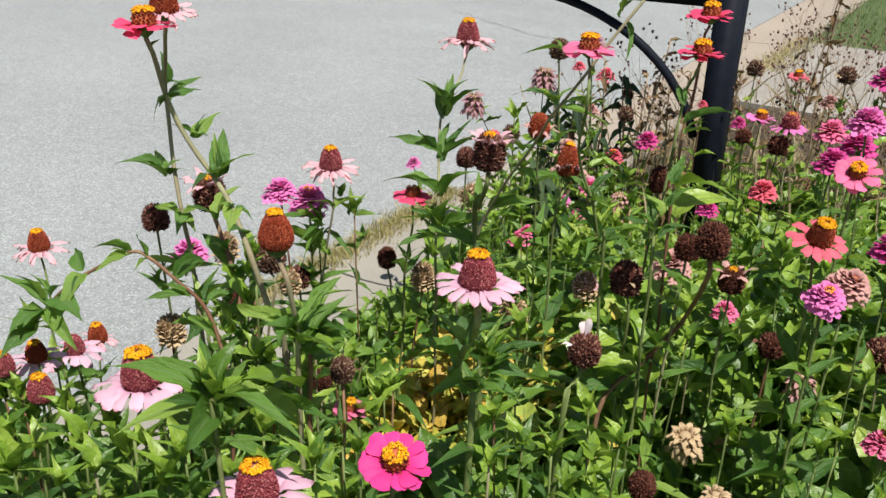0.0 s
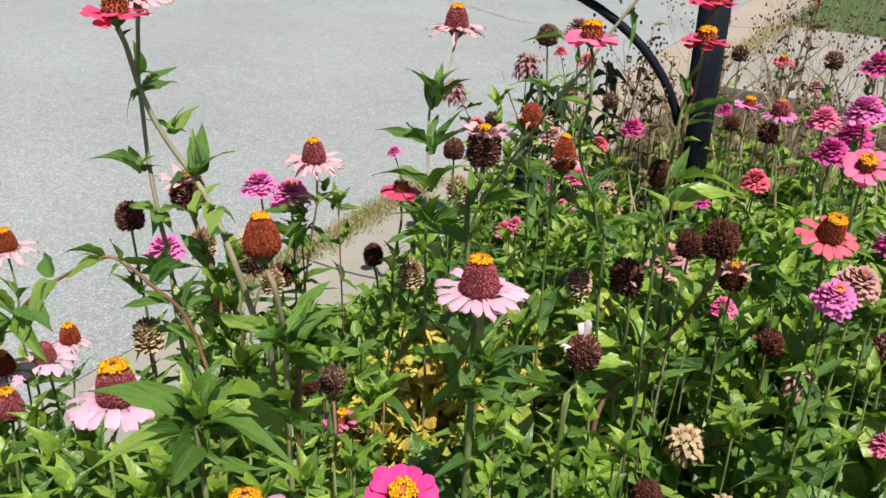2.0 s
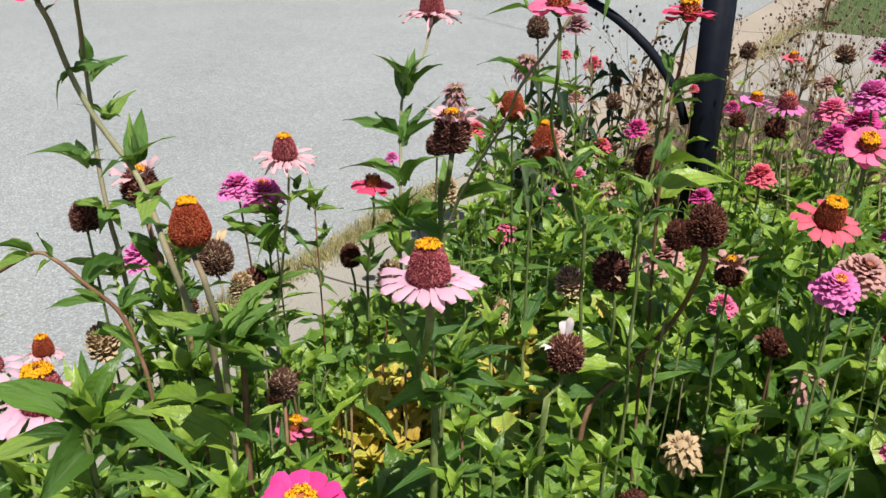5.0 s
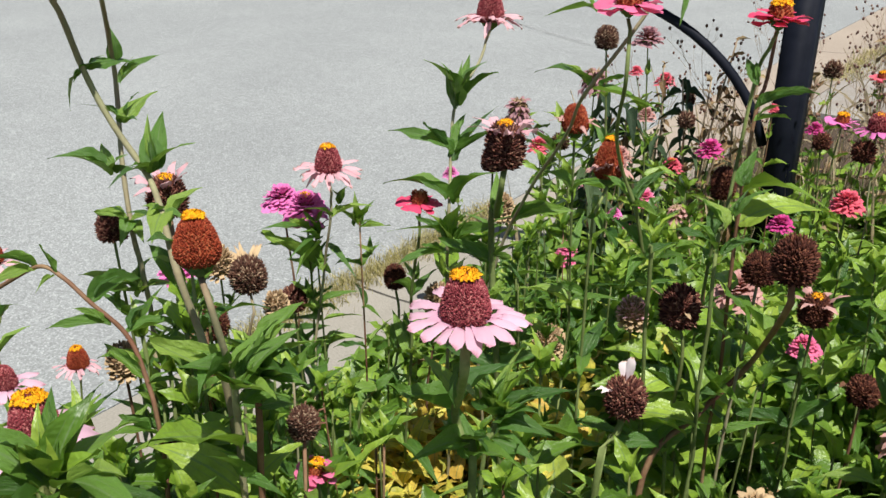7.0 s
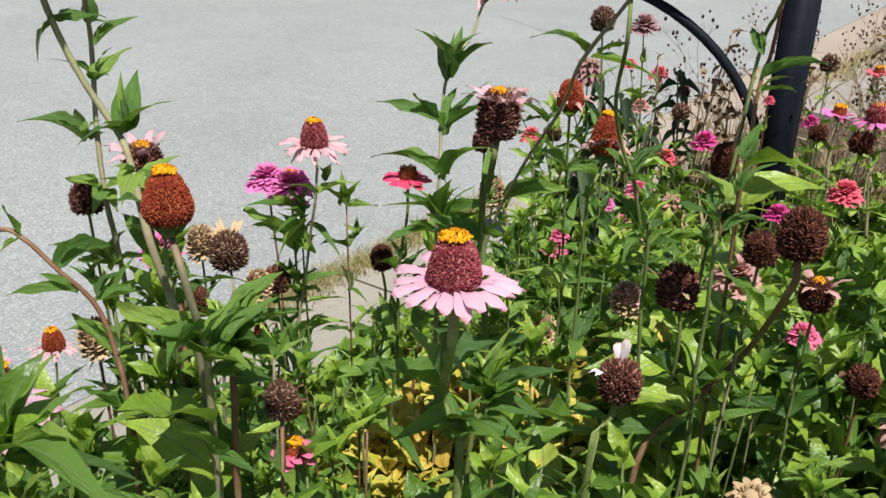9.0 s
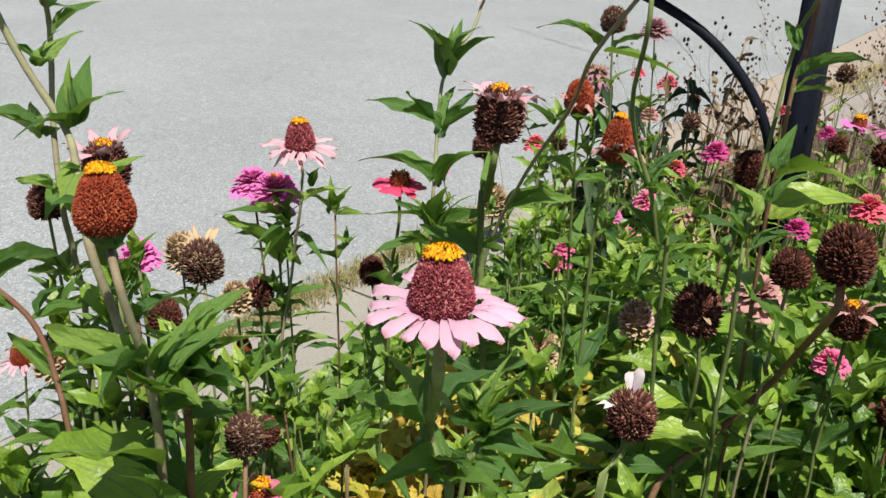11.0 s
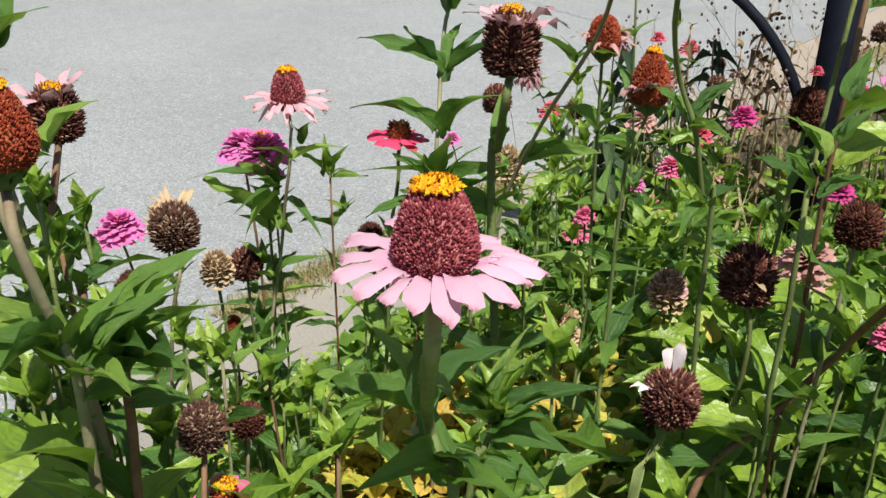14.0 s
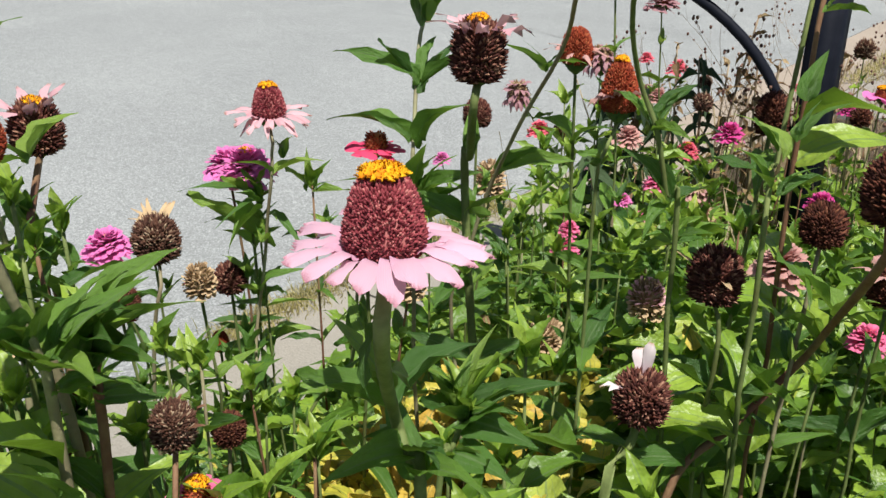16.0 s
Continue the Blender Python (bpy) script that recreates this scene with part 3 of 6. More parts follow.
# ---- mailbox post with its curved brace ----
def post():
    root = thing("mailbox_post", (POST[0], POST[1], 0.03), "black painted steel mailbox post with curved brace", "post")
    bm = bmesh.new()
    bmesh.ops.create_cube(bm, size=1, matrix=Matrix.Translation((0, 0, 0.47)) @ Matrix.Rotation(radians(-30), 4, "Z") @ Matrix.Diagonal((0.063, 0.063, 0.96, 1)))
    bmesh.ops.bevel(bm, geom=bm.edges[:], offset=0.006, segments=3, affect="EDGES")
    part("upright", bm, M_POST, root)
    side = Vector((ARM[0], ARM[1], 0))
    bm = bmesh.new()
    c = side * 0.33 + Vector((0, 0, ARM_Z - 0.03 + 0.04))
    bmesh.ops.create_cube(bm, size=1, matrix=Matrix.Translation(c) @ Matrix.Rotation(math.atan2(side.y, side.x), 4, "Z") @ Matrix.Diagonal((0.57, 0.066, 0.08, 1)))
    bmesh.ops.bevel(bm, geom=bm.edges[:], offset=0.004, segments=2, affect="EDGES")
    part("arm", bm, M_POST, root)
    bm = bmesh.new()
    r = BRACE_R
    pts = [side * (0.034 + r * (1 - math.cos(a))) + Vector((0, 0, BRACE_Z - 0.03 + r * BRACE_H * math.sin(a))) for a in (0.22 + (math.pi / 2 - 0.22) * k / 14 for k in range(15))]
    tube(bm, pts, 0.0115, 0.0115, 12)
    part("brace", bm, M_POST, root)
    bm = bmesh.new()
    bmesh.ops.create_cone(bm, cap_ends=True, segments=24, radius1=0.075, radius2=0.07, depth=0.03, matrix=Matrix.Translation((0, 0, 0.0)))
    part("base_collar", bm, M_POST, root)


POST, ARM, ARM_Z, BRACE_R, BRACE_Z, BRACE_H = (0.632, 2.281), (-0.942, 0.336), 0.813, 0.538, 0.385, 0.795
post()


# ---- zinnias ----
LABELS = {
    "coned": "{} zinnia with tall {} cone and yellow crown",
    "bare": "spent zinnia with {1} seed cone on a green stem",
    "single": "{} single zinnia with yellow centre in the bed",
    "double": "{} double zinnia with layered petals in the bed",
    "dry": "withered zinnia head with {} papery petals",
    "husk": "spent zinnia husk with tight {} scales",
    "shoot": "leafy green zinnia shoot without a flower",
}
WORDS = {"pale": "pale pink", "blush": "blush pink", "hot": "hot pink", "pink": "bright pink", "coral": "coral pink", "red": "red-pink", "magenta": "magenta",
         "lilac": "lilac pink", "mauve": "faded mauve", "fade": "faded salmon", "tan": "tan", "brown": "brown", "white": "white"}
CONE_WORDS = {"maroon": "maroon", "rust": "rust-red", "dark": "dark brown", "umber": "umber brown", "chestnut": "chestnut brown", "black": "blackened"}
count_of = [0]


def ring_of(head, style, colour, n, r0, z0, pitch, length, width, rnd, arc=(0, 6.2832), joined=None, spread=0.12):
    """A ring of petals round a head."""
    for i in range(n):
        a = arc[0] + (arc[1] - arc[0]) * (i + 0.5) / n + rnd.uniform(-0.12, 0.12)
        p = pitch + rnd.uniform(-spread, spread)
        o = Vector((math.cos(a), math.sin(a), 0))
        base = o * r0 + Vector((0, 0, z0 + rnd.uniform(-0.001, 0.001)))
        tip = base + (o * math.cos(p) + Vector((0, 0, math.sin(p)))) * length * rnd.uniform(0.86, 1.1)
        m = aim(base, tip, width * rnd.uniform(0.85, 1.12), roll=rnd.uniform(-0.25, 0.25))
        k = rnd.randrange(3)
        if joined is not None:
            joined.append((style, k, m))
        else:
            put("petal", petal_mesh(style, colour, k), head, m)


def join_petals(head, colour, joined):
    data, mats, index = [], [], {}
    for style, k, m in joined:
        if (style, k) not in index:
            index[style, k] = len(data)
            data.append(PETAL_DATA[style][k])
        mats.append((index[style, k], m))
    scatter("corolla", data, mats, PETAL[colour], head)


def flower(kind, plant, at, axis, size, colour, cone, yellow, far, rnd, petals=None, pitch=None, plen=1.0, crown=0.26, ch=1.0):
    """A flower head as a part of its plant, with its petals and florets under it."""
    v = rnd.randrange(3)
    frame_ = Matrix.Translation(Vector(at) - plant.location) @ Vector((axis[0], axis[1], 1)).to_track_quat("Z", "Y").to_matrix().to_4x4() @ Matrix.Rotation(rnd.uniform(0, 6), 4, "Z")
    joined = [] if far else None
    if kind in ("coned", "bare"):
        fresh = cone in ("rust", "maroon")
        w, h = size, size * ch
        n = 260 if far else (2300 if yellow == 2 else 1250)
        spike = w * (0.2 if far else 0.07 if yellow == 2 else 0.09 if fresh else 0.125)
        me = cached(("cone", round(w, 4), cone, v, n, crown, ch), lambda: cone_bmesh(w, h, n, spike, 0.985, v, 0.15 if fresh and yellow != 2 else 0.0 if fresh else 1.0, crown if fresh else 0), CONE[cone], "flower_cone")
        head = put("flower_cone", me, plant, frame_)
        if yellow:
            put("floret_crown", cached(("florets", round(w, 4), v, fresh, yellow, crown), lambda: floret_bmesh(w * ((crown + 0.02) if fresh else 0.21), h * (1.02 if fresh else 1.08), 110 if yellow == 2 else 34, w * (0.066 if yellow == 2 else 0.09), v), M_FLORET, "floret_crown"), head)
        if kind == "coned":
            if colour == "blush":
                ring_of(head, "dry", colour, 7, w * 0.36, h * 0.03, (pitch or -0.1) - 0.25, w * 0.75 * plen, w * 0.26, rnd, joined=joined, spread=0.3)
            ring_of(head, "droop", colour, int((petals or 15) * (1.35 if colour == "blush" else 1)), w * 0.36, h * 0.06, pitch if pitch is not None else -0.12, w * 0.82 * plen, w * (0.25 if colour == "blush" else 0.33 if (petals or 0) > 18 else 0.4) * (0.5 + 0.5 * plen), rnd, joined=joined, spread=0.32 if colour == "blush" else 0.12)
        elif petals and colour == "white":
            ring_of(head, "flat", colour, 2, w * 0.14, h * 0.9, 1.2, w * 0.72, w * 0.34, rnd, (4.6, 5.5), joined, 0.12)
            ring_of(head, "dry", colour, 1, w * 0.42, h * 0.72, 0.2, w * 0.5, w * 0.26, rnd, (0.5, 1.0), joined, 0.1)
        elif petals:
            ring_of(head, "dry", colour, petals, w * 0.34, h * (0.3 if fresh else 0.82 if yellow else 0.8 if colour == "white" else 0.72 if petals > 9 else 0.35), 0.75 if colour == "white" else 0.0 if fresh else 0.45, w * (0.7 if colour == "white" else 0.6 if fresh else 0.8), w * (0.34 if colour == "white" else 0.3 if yellow and not fresh else 0.2), rnd, (0, 6.2832) if yellow and not fresh else (3.4, 6.9) if colour == "white" else (rnd.uniform(0, 6), rnd.uniform(7, 9)), joined, 0.5)
        cw = w * (0.72 if fresh else 0.45)
    elif kind == "single":
        w, h = size * 0.36, size * 0.3
        head = put("flower_cone", cached(("low", round(w, 4), v, cone), lambda: cone_bmesh(w, h, 90, w * 0.18, 0.9, v), CONE[cone], "flower_cone"), plant, frame_)
        if yellow:
            put("floret_crown", cached(("lowf", round(w, 4), v), lambda: floret_bmesh(w * 0.46, h * 0.95, 44, w * 0.14, v), M_FLORET, "floret_crown"), head)
        ring_of(head, "flat", colour, petals or 11, w * 0.35, h * 0.15, pitch if pitch is not None else 0.08, size * 0.37, size * 0.27, rnd, joined=joined)
        ring_of(head, "flat", colour, 5, w * 0.35, h * 0.02, (pitch or 0.0) - 0.08, size * 0.36, size * 0.26, rnd, joined=joined)
        cw = w * 0.9
    elif kind == "double":
        w = size * 0.3
        h = size * 0.36
        head = put("flower_cone", cached(("core", round(w, 4), v, cone), lambda: cone_bmesh(w, h, 70, w * 0.2, 0.9, v), CONE[cone], "flower_cone"), plant, frame_)
        rows = 6 if far else 8
        for k in range(rows):
            f = k / (rows - 1)
            ring_of(head, "up" if k else "flat", colour, int(17 - 7 * f), w * (0.55 - 0.3 * f), h * (0.0 + 0.85 * f), -0.25 + 1.2 * f, size * (0.37 - 0.19 * f), size * (0.175 - 0.05 * f), rnd, joined=joined, spread=0.18)
        if yellow:
            put("floret_crown", cached(("dfl", round(w, 4), v), lambda: floret_bmesh(w * 0.4, h * 1.05, 12, w * 0.16, v), M_FLORET, "floret_crown"), head)
        cw = w * 1.3
    elif kind == "husk":
        w, h = size * 0.7, size * 0.92
        head = put("flower_cone", cached(("huskcore", round(w, 4), v), lambda: cone_bmesh(w, h, 150, w * 0.2, 0.97, v, 0.4, 0), CONE["straw"], "flower_cone"), plant, frame_)
        for k in range(7):
            f = k / 6
            rr, zz = cone_profile(0.04 + 0.8 * f, w, h)
            ring_of(head, "up", "blush" if petals == 2 and k > 2 else colour, 13 - (k > 3) * 2 - (k > 5) * 3, rr * 1.0, zz, -0.25 + 1.5 * f, size * (0.23 - 0.04 * f), size * 0.19, rnd, joined=joined, spread=0.3)
        cw = w * 0.5
    else:  # dry
        w, h = size * 0.55, size * 0.55
        head = put("flower_cone", cached(("drycore", round(w, 4), v), lambda: cone_bmesh(w, h, 200, w * 0.16, 0.95, v, 0.6), CONE["straw"], "flower_cone"), plant, frame_)
        for k in range(4):
            f = k / 3
            ring_of(head, "dry", colour, 12 - k, w * (0.42 - 0.16 * f), h * (0.15 + 0.75 * f), -1.05 + 1.1 * f, size * (0.40 - 0.12 * f), size * 0.17, rnd, joined=joined, spread=0.3)
        cw = w * 0.9
    if joined:
        join_petals(head, colour, joined)
    put("calyx", cached(("calyx", round(cw, 4)), lambda: calyx_bmesh(cw), M_CALYX, "calyx"), head, Matrix.Translation((0, 0, 0.002)))
    return head


CLEAR = [((0.383, 0.972, 0.732), 0.022), ((0.368, 0.956, 0.71), 0.02), ((0.353, 0.943, 0.685), 0.02), ((0.331, 0.931, 0.66), 0.02), ((0.307, 0.92, 0.634), 0.02), ((0.284, 0.901, 0.601), 0.02), ((0.018, 1.1, 0.447), 0.06), ((0.076, 1.098, 0.468), 0.05), ((-0.02, 1.13, 0.427), 0.05), ((0.58, 1.155, 0.453), 0.085), ((0.388, 0.98, 0.48), 0.1), ((0.156, 1.229, 0.516), 0.035), ((0.008, 0.714, 0.69), 0.06), ((0.255, 1.154, 0.61), 0.04), ((0.433, 1.08, 0.629), 0.04), ((0.494, 1.063, 0.589), 0.04),
         ((0.278, 0.911, 0.746), 0.04), ((0.236, 0.861, 0.684), 0.04), ((0.414, 0.997, 0.711), 0.035), ((0.314, 0.996, 0.83), 0.03), ((0.578, 1.531, 0.63), 0.04), ((0.157, 1.793, 0.391), 0.04), ((0.129, 0.642, 0.864), 0.05), ((0, 0.709, 0.738), 0.04)]


def is_clear(q):
    """Whether a leaf here would leave the low flower heads in the open."""
    for h, r in CLEAR:
        h = Vector(h)
        d = (Vector((0.16, 0.1, 1.1)) - h).normalized()
        k = (q - h).dot(d)
        if -0.02 < k < 0.4 and (q - h - d * k).length < r:
            return False
        k = (q - h).dot(SUN_TO)
        if 0 < k < 0.3 and (q - h - SUN_TO * k).length < r * 0.9:
            return False
    return True


def add_leaf(plant, base, tip, width=None, kind=None, rnd=random):
    """One leaf of a plant, from its stem to its tip."""
    base, tip = Vector(base), Vector(tip)
    length = (tip - base).length
    m = aim(base - plant.location, tip - plant.location, min(width * 0.9 if width else 1, length * (0.22 if not width else 0.29 if length > 0.05 else 0.5)), roll=rnd.uniform(-0.55, 0.55)) @ Matrix.Diagonal((1, 1, rnd.uniform(0.6, 1.3), 1))
    ob = put("leaf", LEAVES[rnd.randrange(8) if kind is None else kind], plant, m)
    if rnd is random and 0.03 < length:
        # the young leaf in its axil
        young = base + (tip - base) * 0.1 + Vector((0, 0, 0.003))
        side = (tip - base).cross(Vector((0, 0, 1))).normalized() * length * rnd.uniform(-0.25, 0.25)
        end = young + (tip - base) * 0.42 + side + Vector((0, 0, length * rnd.uniform(0.1, 0.3)))
        put("leaf", LEAVES[rnd.randrange(8)], plant, aim(young - plant.location, end - plant.location, length * 0.13, roll=rnd.uniform(-0.6, 0.6)))
    return ob


def zinnia(kind, at, size, colour="pale", cone="maroon", yellow=1, axis=(0, 0), stem=(), tone=None, nodes=5, petals=None, pitch=None, leaf=0.07, r=0.0017, plen=1.0, crown=0.26, ch=1.0, first=0.05, tuft=0.35, foot=None):
    """One plant: a stem from the soil, leaves in pairs and a flower head."""
    count_of[0] += 1
    rnd = random.Random(count_of[0] * 7 + 1)
    pick = rnd.choice(("green", "green", "green", "pale", "red"))
    tone = tone or ("green" if count_of[0] % 2 else pick)
    nodes = nodes + 3 if nodes and kind != "shoot" else nodes
    at = Vector(at)
    path = [at] + [Vector(q) for q in stem]
    low = path[-1]
    bx, by = (foot if foot else (low.x + rnd.uniform(-0.03, 0.03), low.y + rnd.uniform(-0.03, 0.04)))
    while kerb_p(bx, by) < 0.53:
        bx, by = bx + 0.02, by - 0.01
    z0 = 0.045
    if low.z > 0.3:
        path.append(Vector((low.x * 0.55 + bx * 0.45 + rnd.uniform(-0.012, 0.012), low.y * 0.55 + by * 0.45, low.z * 0.5)))
    path.append(Vector((bx, by, z0)))
    if kind != "shoot" and not stem and at.z > 0.4:
        for k, f in ((1, 0.36), (2, 0.66)):
            path.insert(k, at.lerp(path[-1], f) + Vector((rnd.uniform(-0.016, 0.016), rnd.uniform(-0.016, 0.016), 0)))
        path.pop(3)
    far = (at - Vector((0.15, 0.2, 1.0))).length > 1.55
    label = LABELS[kind].format(WORDS.get(colour, ""), CONE_WORDS.get(cone, "")) if kind != "bare" else LABELS[kind].format("", CONE_WORDS[cone])
    plant = thing("zinnia_plant", (bx, by, z0), label, "zinnia", "zinnias in the bed")
    line = smooth_path(path, 12)
    sway = 0.0035 if r < 0.0023 else 0.0018
    for i in range(8, len(line) - 1):
        s = line[i] * 9 + Vector((count_of[0] * 3.7, 0, 0))
        line[i] = line[i] + sway * 2 * Vector((noise.noise(s), noise.noise(s + Vector((50, 0, 0))), 0))
    local = [q - plant.location for q in line]
    bm = bmesh.new()
    if kind != "shoot":
        drop = Vector((axis[0], axis[1], 1)).normalized() * (size * 0.16 if kind in ("single", "double", "dry", "husk") else size * (0.35 if cone in ("rust", "maroon") else 0.05))
        local[0] = local[0] - drop
        local = [local[0]] + [q for q in local[1:] if q.z < local[0].z - 0.004]
    tube(bm, local[::2] + ([local[-1]] if len(local) % 2 == 0 else []), r * 0.85, r * 1.1, 5 if far else 8, 0.06, count_of[0])
    part("stem", bm, M_STEM[tone], plant)
    if kind != "shoot":
        flower(kind, plant, at, axis, size, colour, cone, yellow, far, rnd, petals, pitch, plen, crown, ch)
    # leaf pairs, each turned a quarter from the last
    run, need, turn, k = 0.0, first + rnd.uniform(0, 0.03), rnd.uniform(0, 3.14), 0
    low_leaves, spray = [], []

    def leaf_at(base, tip, width):
        if kind == "shoot" and not is_clear(base.lerp(tip, 0.6)):
            return
        if far:
            spray.append((rnd.randrange(8), aim(base - plant.location, tip - plant.location, width, roll=rnd.uniform(-0.5, 0.5))))
        else:
            add_leaf(plant, base, tip, width, None, rnd)

    if kind == "shoot":
        # the young leaves that close round the tip
        for k2 in range(5):
            a2, e2, l2 = k2 * 2.4 + rnd.uniform(-0.3, 0.3), rnd.uniform(0.55, 1.25), leaf * rnd.uniform(0.35, 0.6)
            base = line[0] - Vector((0, 0, 0.004))
            tip = base + l2 * Vector((math.cos(a2) * math.cos(e2), math.sin(a2) * math.cos(e2), math.sin(e2)))
            low_leaves.append((rnd.randrange(8), aim(base - plant.location, tip - plant.location, l2 * 0.34, roll=rnd.uniform(-0.4, 0.4))))
    for a, b in zip(line, line[1:]):
        run += (b - a).length
        if run >= need and k >= nodes and b.z > 0.13:
            # the crowded leaves low on the stem
            ln = leaf * rnd.uniform(0.75, 1.15)
            for half in (0, math.pi):
                ang, e = turn + half + rnd.uniform(-0.4, 0.4), rnd.uniform(-0.2, 0.6)
                tip = b + ln * Vector((math.cos(ang) * math.cos(e), math.sin(ang) * math.cos(e), math.sin(e)))
                if not nodes and stem and b.z > stem[-1][2]:
                    continue
                if not is_clear(b.lerp(tip, 0.6)):
                    continue
                low_leaves.append((rnd.randrange(8), aim(b - plant.location, tip - plant.location, ln * rnd.uniform(0.3, 0.46), roll=rnd.uniform(-0.5, 0.5))))
            run, need, turn = 0.0, rnd.uniform(0.022, 0.04), turn + 1.57 + rnd.uniform(-0.3, 0.3)
        if run >= need and k < nodes and b.z > 0.13:
            ln = leaf * min(1.25, 0.62 + 0.13 * k) * rnd.uniform(0.85, 1.15)
            for half in (0, math.pi):
                ang, e = turn + half + rnd.uniform(-0.3, 0.3), rnd.uniform(0.15, 0.75) - 0.1 * k
                tip = b + ln * Vector((math.cos(ang) * math.cos(e), math.sin(ang) * math.cos(e), math.sin(e)))
                leaf_at(b, tip, ln * rnd.uniform(0.22, 0.32))
            if rnd.random() < tuft:
                ang = turn + rnd.uniform(-0.5, 0.5)
                root = b + 0.012 * Vector((math.cos(ang), math.sin(ang), 1.2))
                for q in range(4):
                    a2, e2, l2 = ang + q * 1.57 + rnd.uniform(-0.4, 0.4), rnd.uniform(0.6, 1.2), ln * rnd.uniform(0.4, 0.65)
                    leaf_at(root, root + l2 * Vector((math.cos(a2) * math.cos(e2), math.sin(a2) * math.cos(e2), math.sin(e2))), l2 * 0.3)
            run, need, turn, k = 0.0, rnd.uniform(0.045, 0.07), turn + 1.57 + rnd.uniform(-0.25, 0.25), k + 1
    if spray:
        tagged(scatter("leaf_spray", LEAF_DATA, spray, M_MASS, plant), kind="stuff")
    if low_leaves:
        tagged(scatter("low_leaves", LEAF_DATA, low_leaves, M_MASS, plant), kind="stuff")
    return plant


plant = zinnia('coned', (0.129, 0.641, 0.866), 0.030, 'pale', 'maroon', 2, crown=0.25, ch=0.97, plen=1.02, petals=21, pitch=-0.05, tone='green', r=0.0034, nodes=3, first=0.075, tuft=0, stem=((0.13, 0.631, 0.836), (0.111, 0.727, 0.743), (0.117, 0.726, 0.719), (0.125, 0.72, 0.689),))
add_leaf(plant, (0.13, 0.633, 0.844), (0.126, 0.626, 0.817))
add_leaf(plant, (0.116, 0.726, 0.72), (0.084, 0.684, 0.729), 0.022, kind=1)
add_leaf(plant, (0.116, 0.726, 0.72), (0.096, 0.751, 0.719), 0.02)
add_leaf(plant, (0.118, 0.727, 0.719), (0.144, 0.698, 0.725), 0.028)
plant = zinnia('shoot', (0.136, 0.776, 0.721), 0.030, nodes=2, first=0.09, r=0.0019, tuft=0, stem=((0.136, 0.774, 0.712), (0.131, 0.764, 0.697), (0.127, 0.749, 0.675),))
add_leaf(plant, (0.137, 0.775, 0.713), (0.15, 0.806, 0.755), 0.02)
add_leaf(plant, (0.137, 0.775, 0.711), (0.191, 0.79, 0.731), 0.022)
add_leaf(plant, (0.135, 0.774, 0.711), (0.111, 0.777, 0.749), 0.02)
add_leaf(plant, (0.137, 0.774, 0.71), (0.179, 0.77, 0.701), 0.026)
add_leaf(plant, (0.136, 0.774, 0.71), (0.118, 0.747, 0.738), 0.02)
add_leaf(plant, (0.136, 0.774, 0.715), (0.141, 0.78, 0.751), 0.016)
add_leaf(plant, (0.136, 0.774, 0.713), (0.12, 0.794, 0.74), 0.016)
add_leaf(plant, (0.137, 0.774, 0.708), (0.168, 0.76, 0.728), 0.022)
add_leaf(plant, (0.131, 0.764, 0.697), (0.168, 0.749, 0.692), 0.03)
add_leaf(plant, (0.131, 0.764, 0.697), (0.111, 0.729, 0.705), 0.028)
plant = zinnia('bare', (-0.035, 0.654, 0.885), 0.0295, 'pale', 'rust', 2, tone='pale', crown=0.19, ch=1.0, r=0.0025, nodes=0, stem=((-0.023, 0.64, 0.863), (-0.021, 0.653, 0.806), (-0.025, 0.662, 0.747),))
add_leaf(plant, (-0.02, 0.654, 0.801), (-0.071, 0.645, 0.832), 0.024)
add_leaf(plant, (-0.021, 0.654, 0.798), (-0.042, 0.624, 0.828), 0.022)
add_leaf(plant, (-0.021, 0.655, 0.795), (0.013, 0.638, 0.803), 0.02)
add_leaf(plant, (-0.02, 0.655, 0.798), (-0.012, 0.695, 0.822), 0.02)
add_leaf(plant, (-0.018, 0.655, 0.801), (0.016, 0.682, 0.829), 0.024)
add_leaf(plant, (-0.021, 0.657, 0.782), (0.012, 0.67, 0.782), 0.022)
add_leaf(plant, (-0.019, 0.651, 0.729), (-0.038, 0.627, 0.762), 0.024)
add_leaf(plant, (-0.018, 0.65, 0.728), (0.008, 0.652, 0.715), 0.024)
add_leaf(plant, (-0.02, 0.653, 0.809), (-0.005, 0.648, 0.834), 0.018)
add_leaf(plant, (-0.021, 0.651, 0.814), (-0.025, 0.612, 0.815), 0.02)
plant = zinnia('shoot', (-0.022, 0.692, 0.794), 0.030, nodes=2, first=0.09, r=0.0026, tuft=0, stem=((-0.022, 0.69, 0.777), (-0.023, 0.688, 0.742),))
add_leaf(plant, (-0.022, 0.69, 0.788), (-0.047, 0.686, 0.817), 0.017, kind=4)
add_leaf(plant, (-0.022, 0.69, 0.789), (-0.05, 0.716, 0.806), 0.015, kind=4)
add_leaf(plant, (-0.021, 0.69, 0.789), (-0.004, 0.745, 0.814), 0.015, kind=4)
add_leaf(plant, (-0.021, 0.69, 0.787), (0.023, 0.717, 0.801), 0.016, kind=1)
add_leaf(plant, (-0.024, 0.691, 0.781), (0.02, 0.673, 0.793), 0.018, kind=4)
add_leaf(plant, (-0.024, 0.692, 0.784), (-0.044, 0.66, 0.8), 0.017, kind=4)
add_leaf(plant, (-0.019, 0.686, 0.792), (0.011, 0.669, 0.821), 0.015, kind=4)
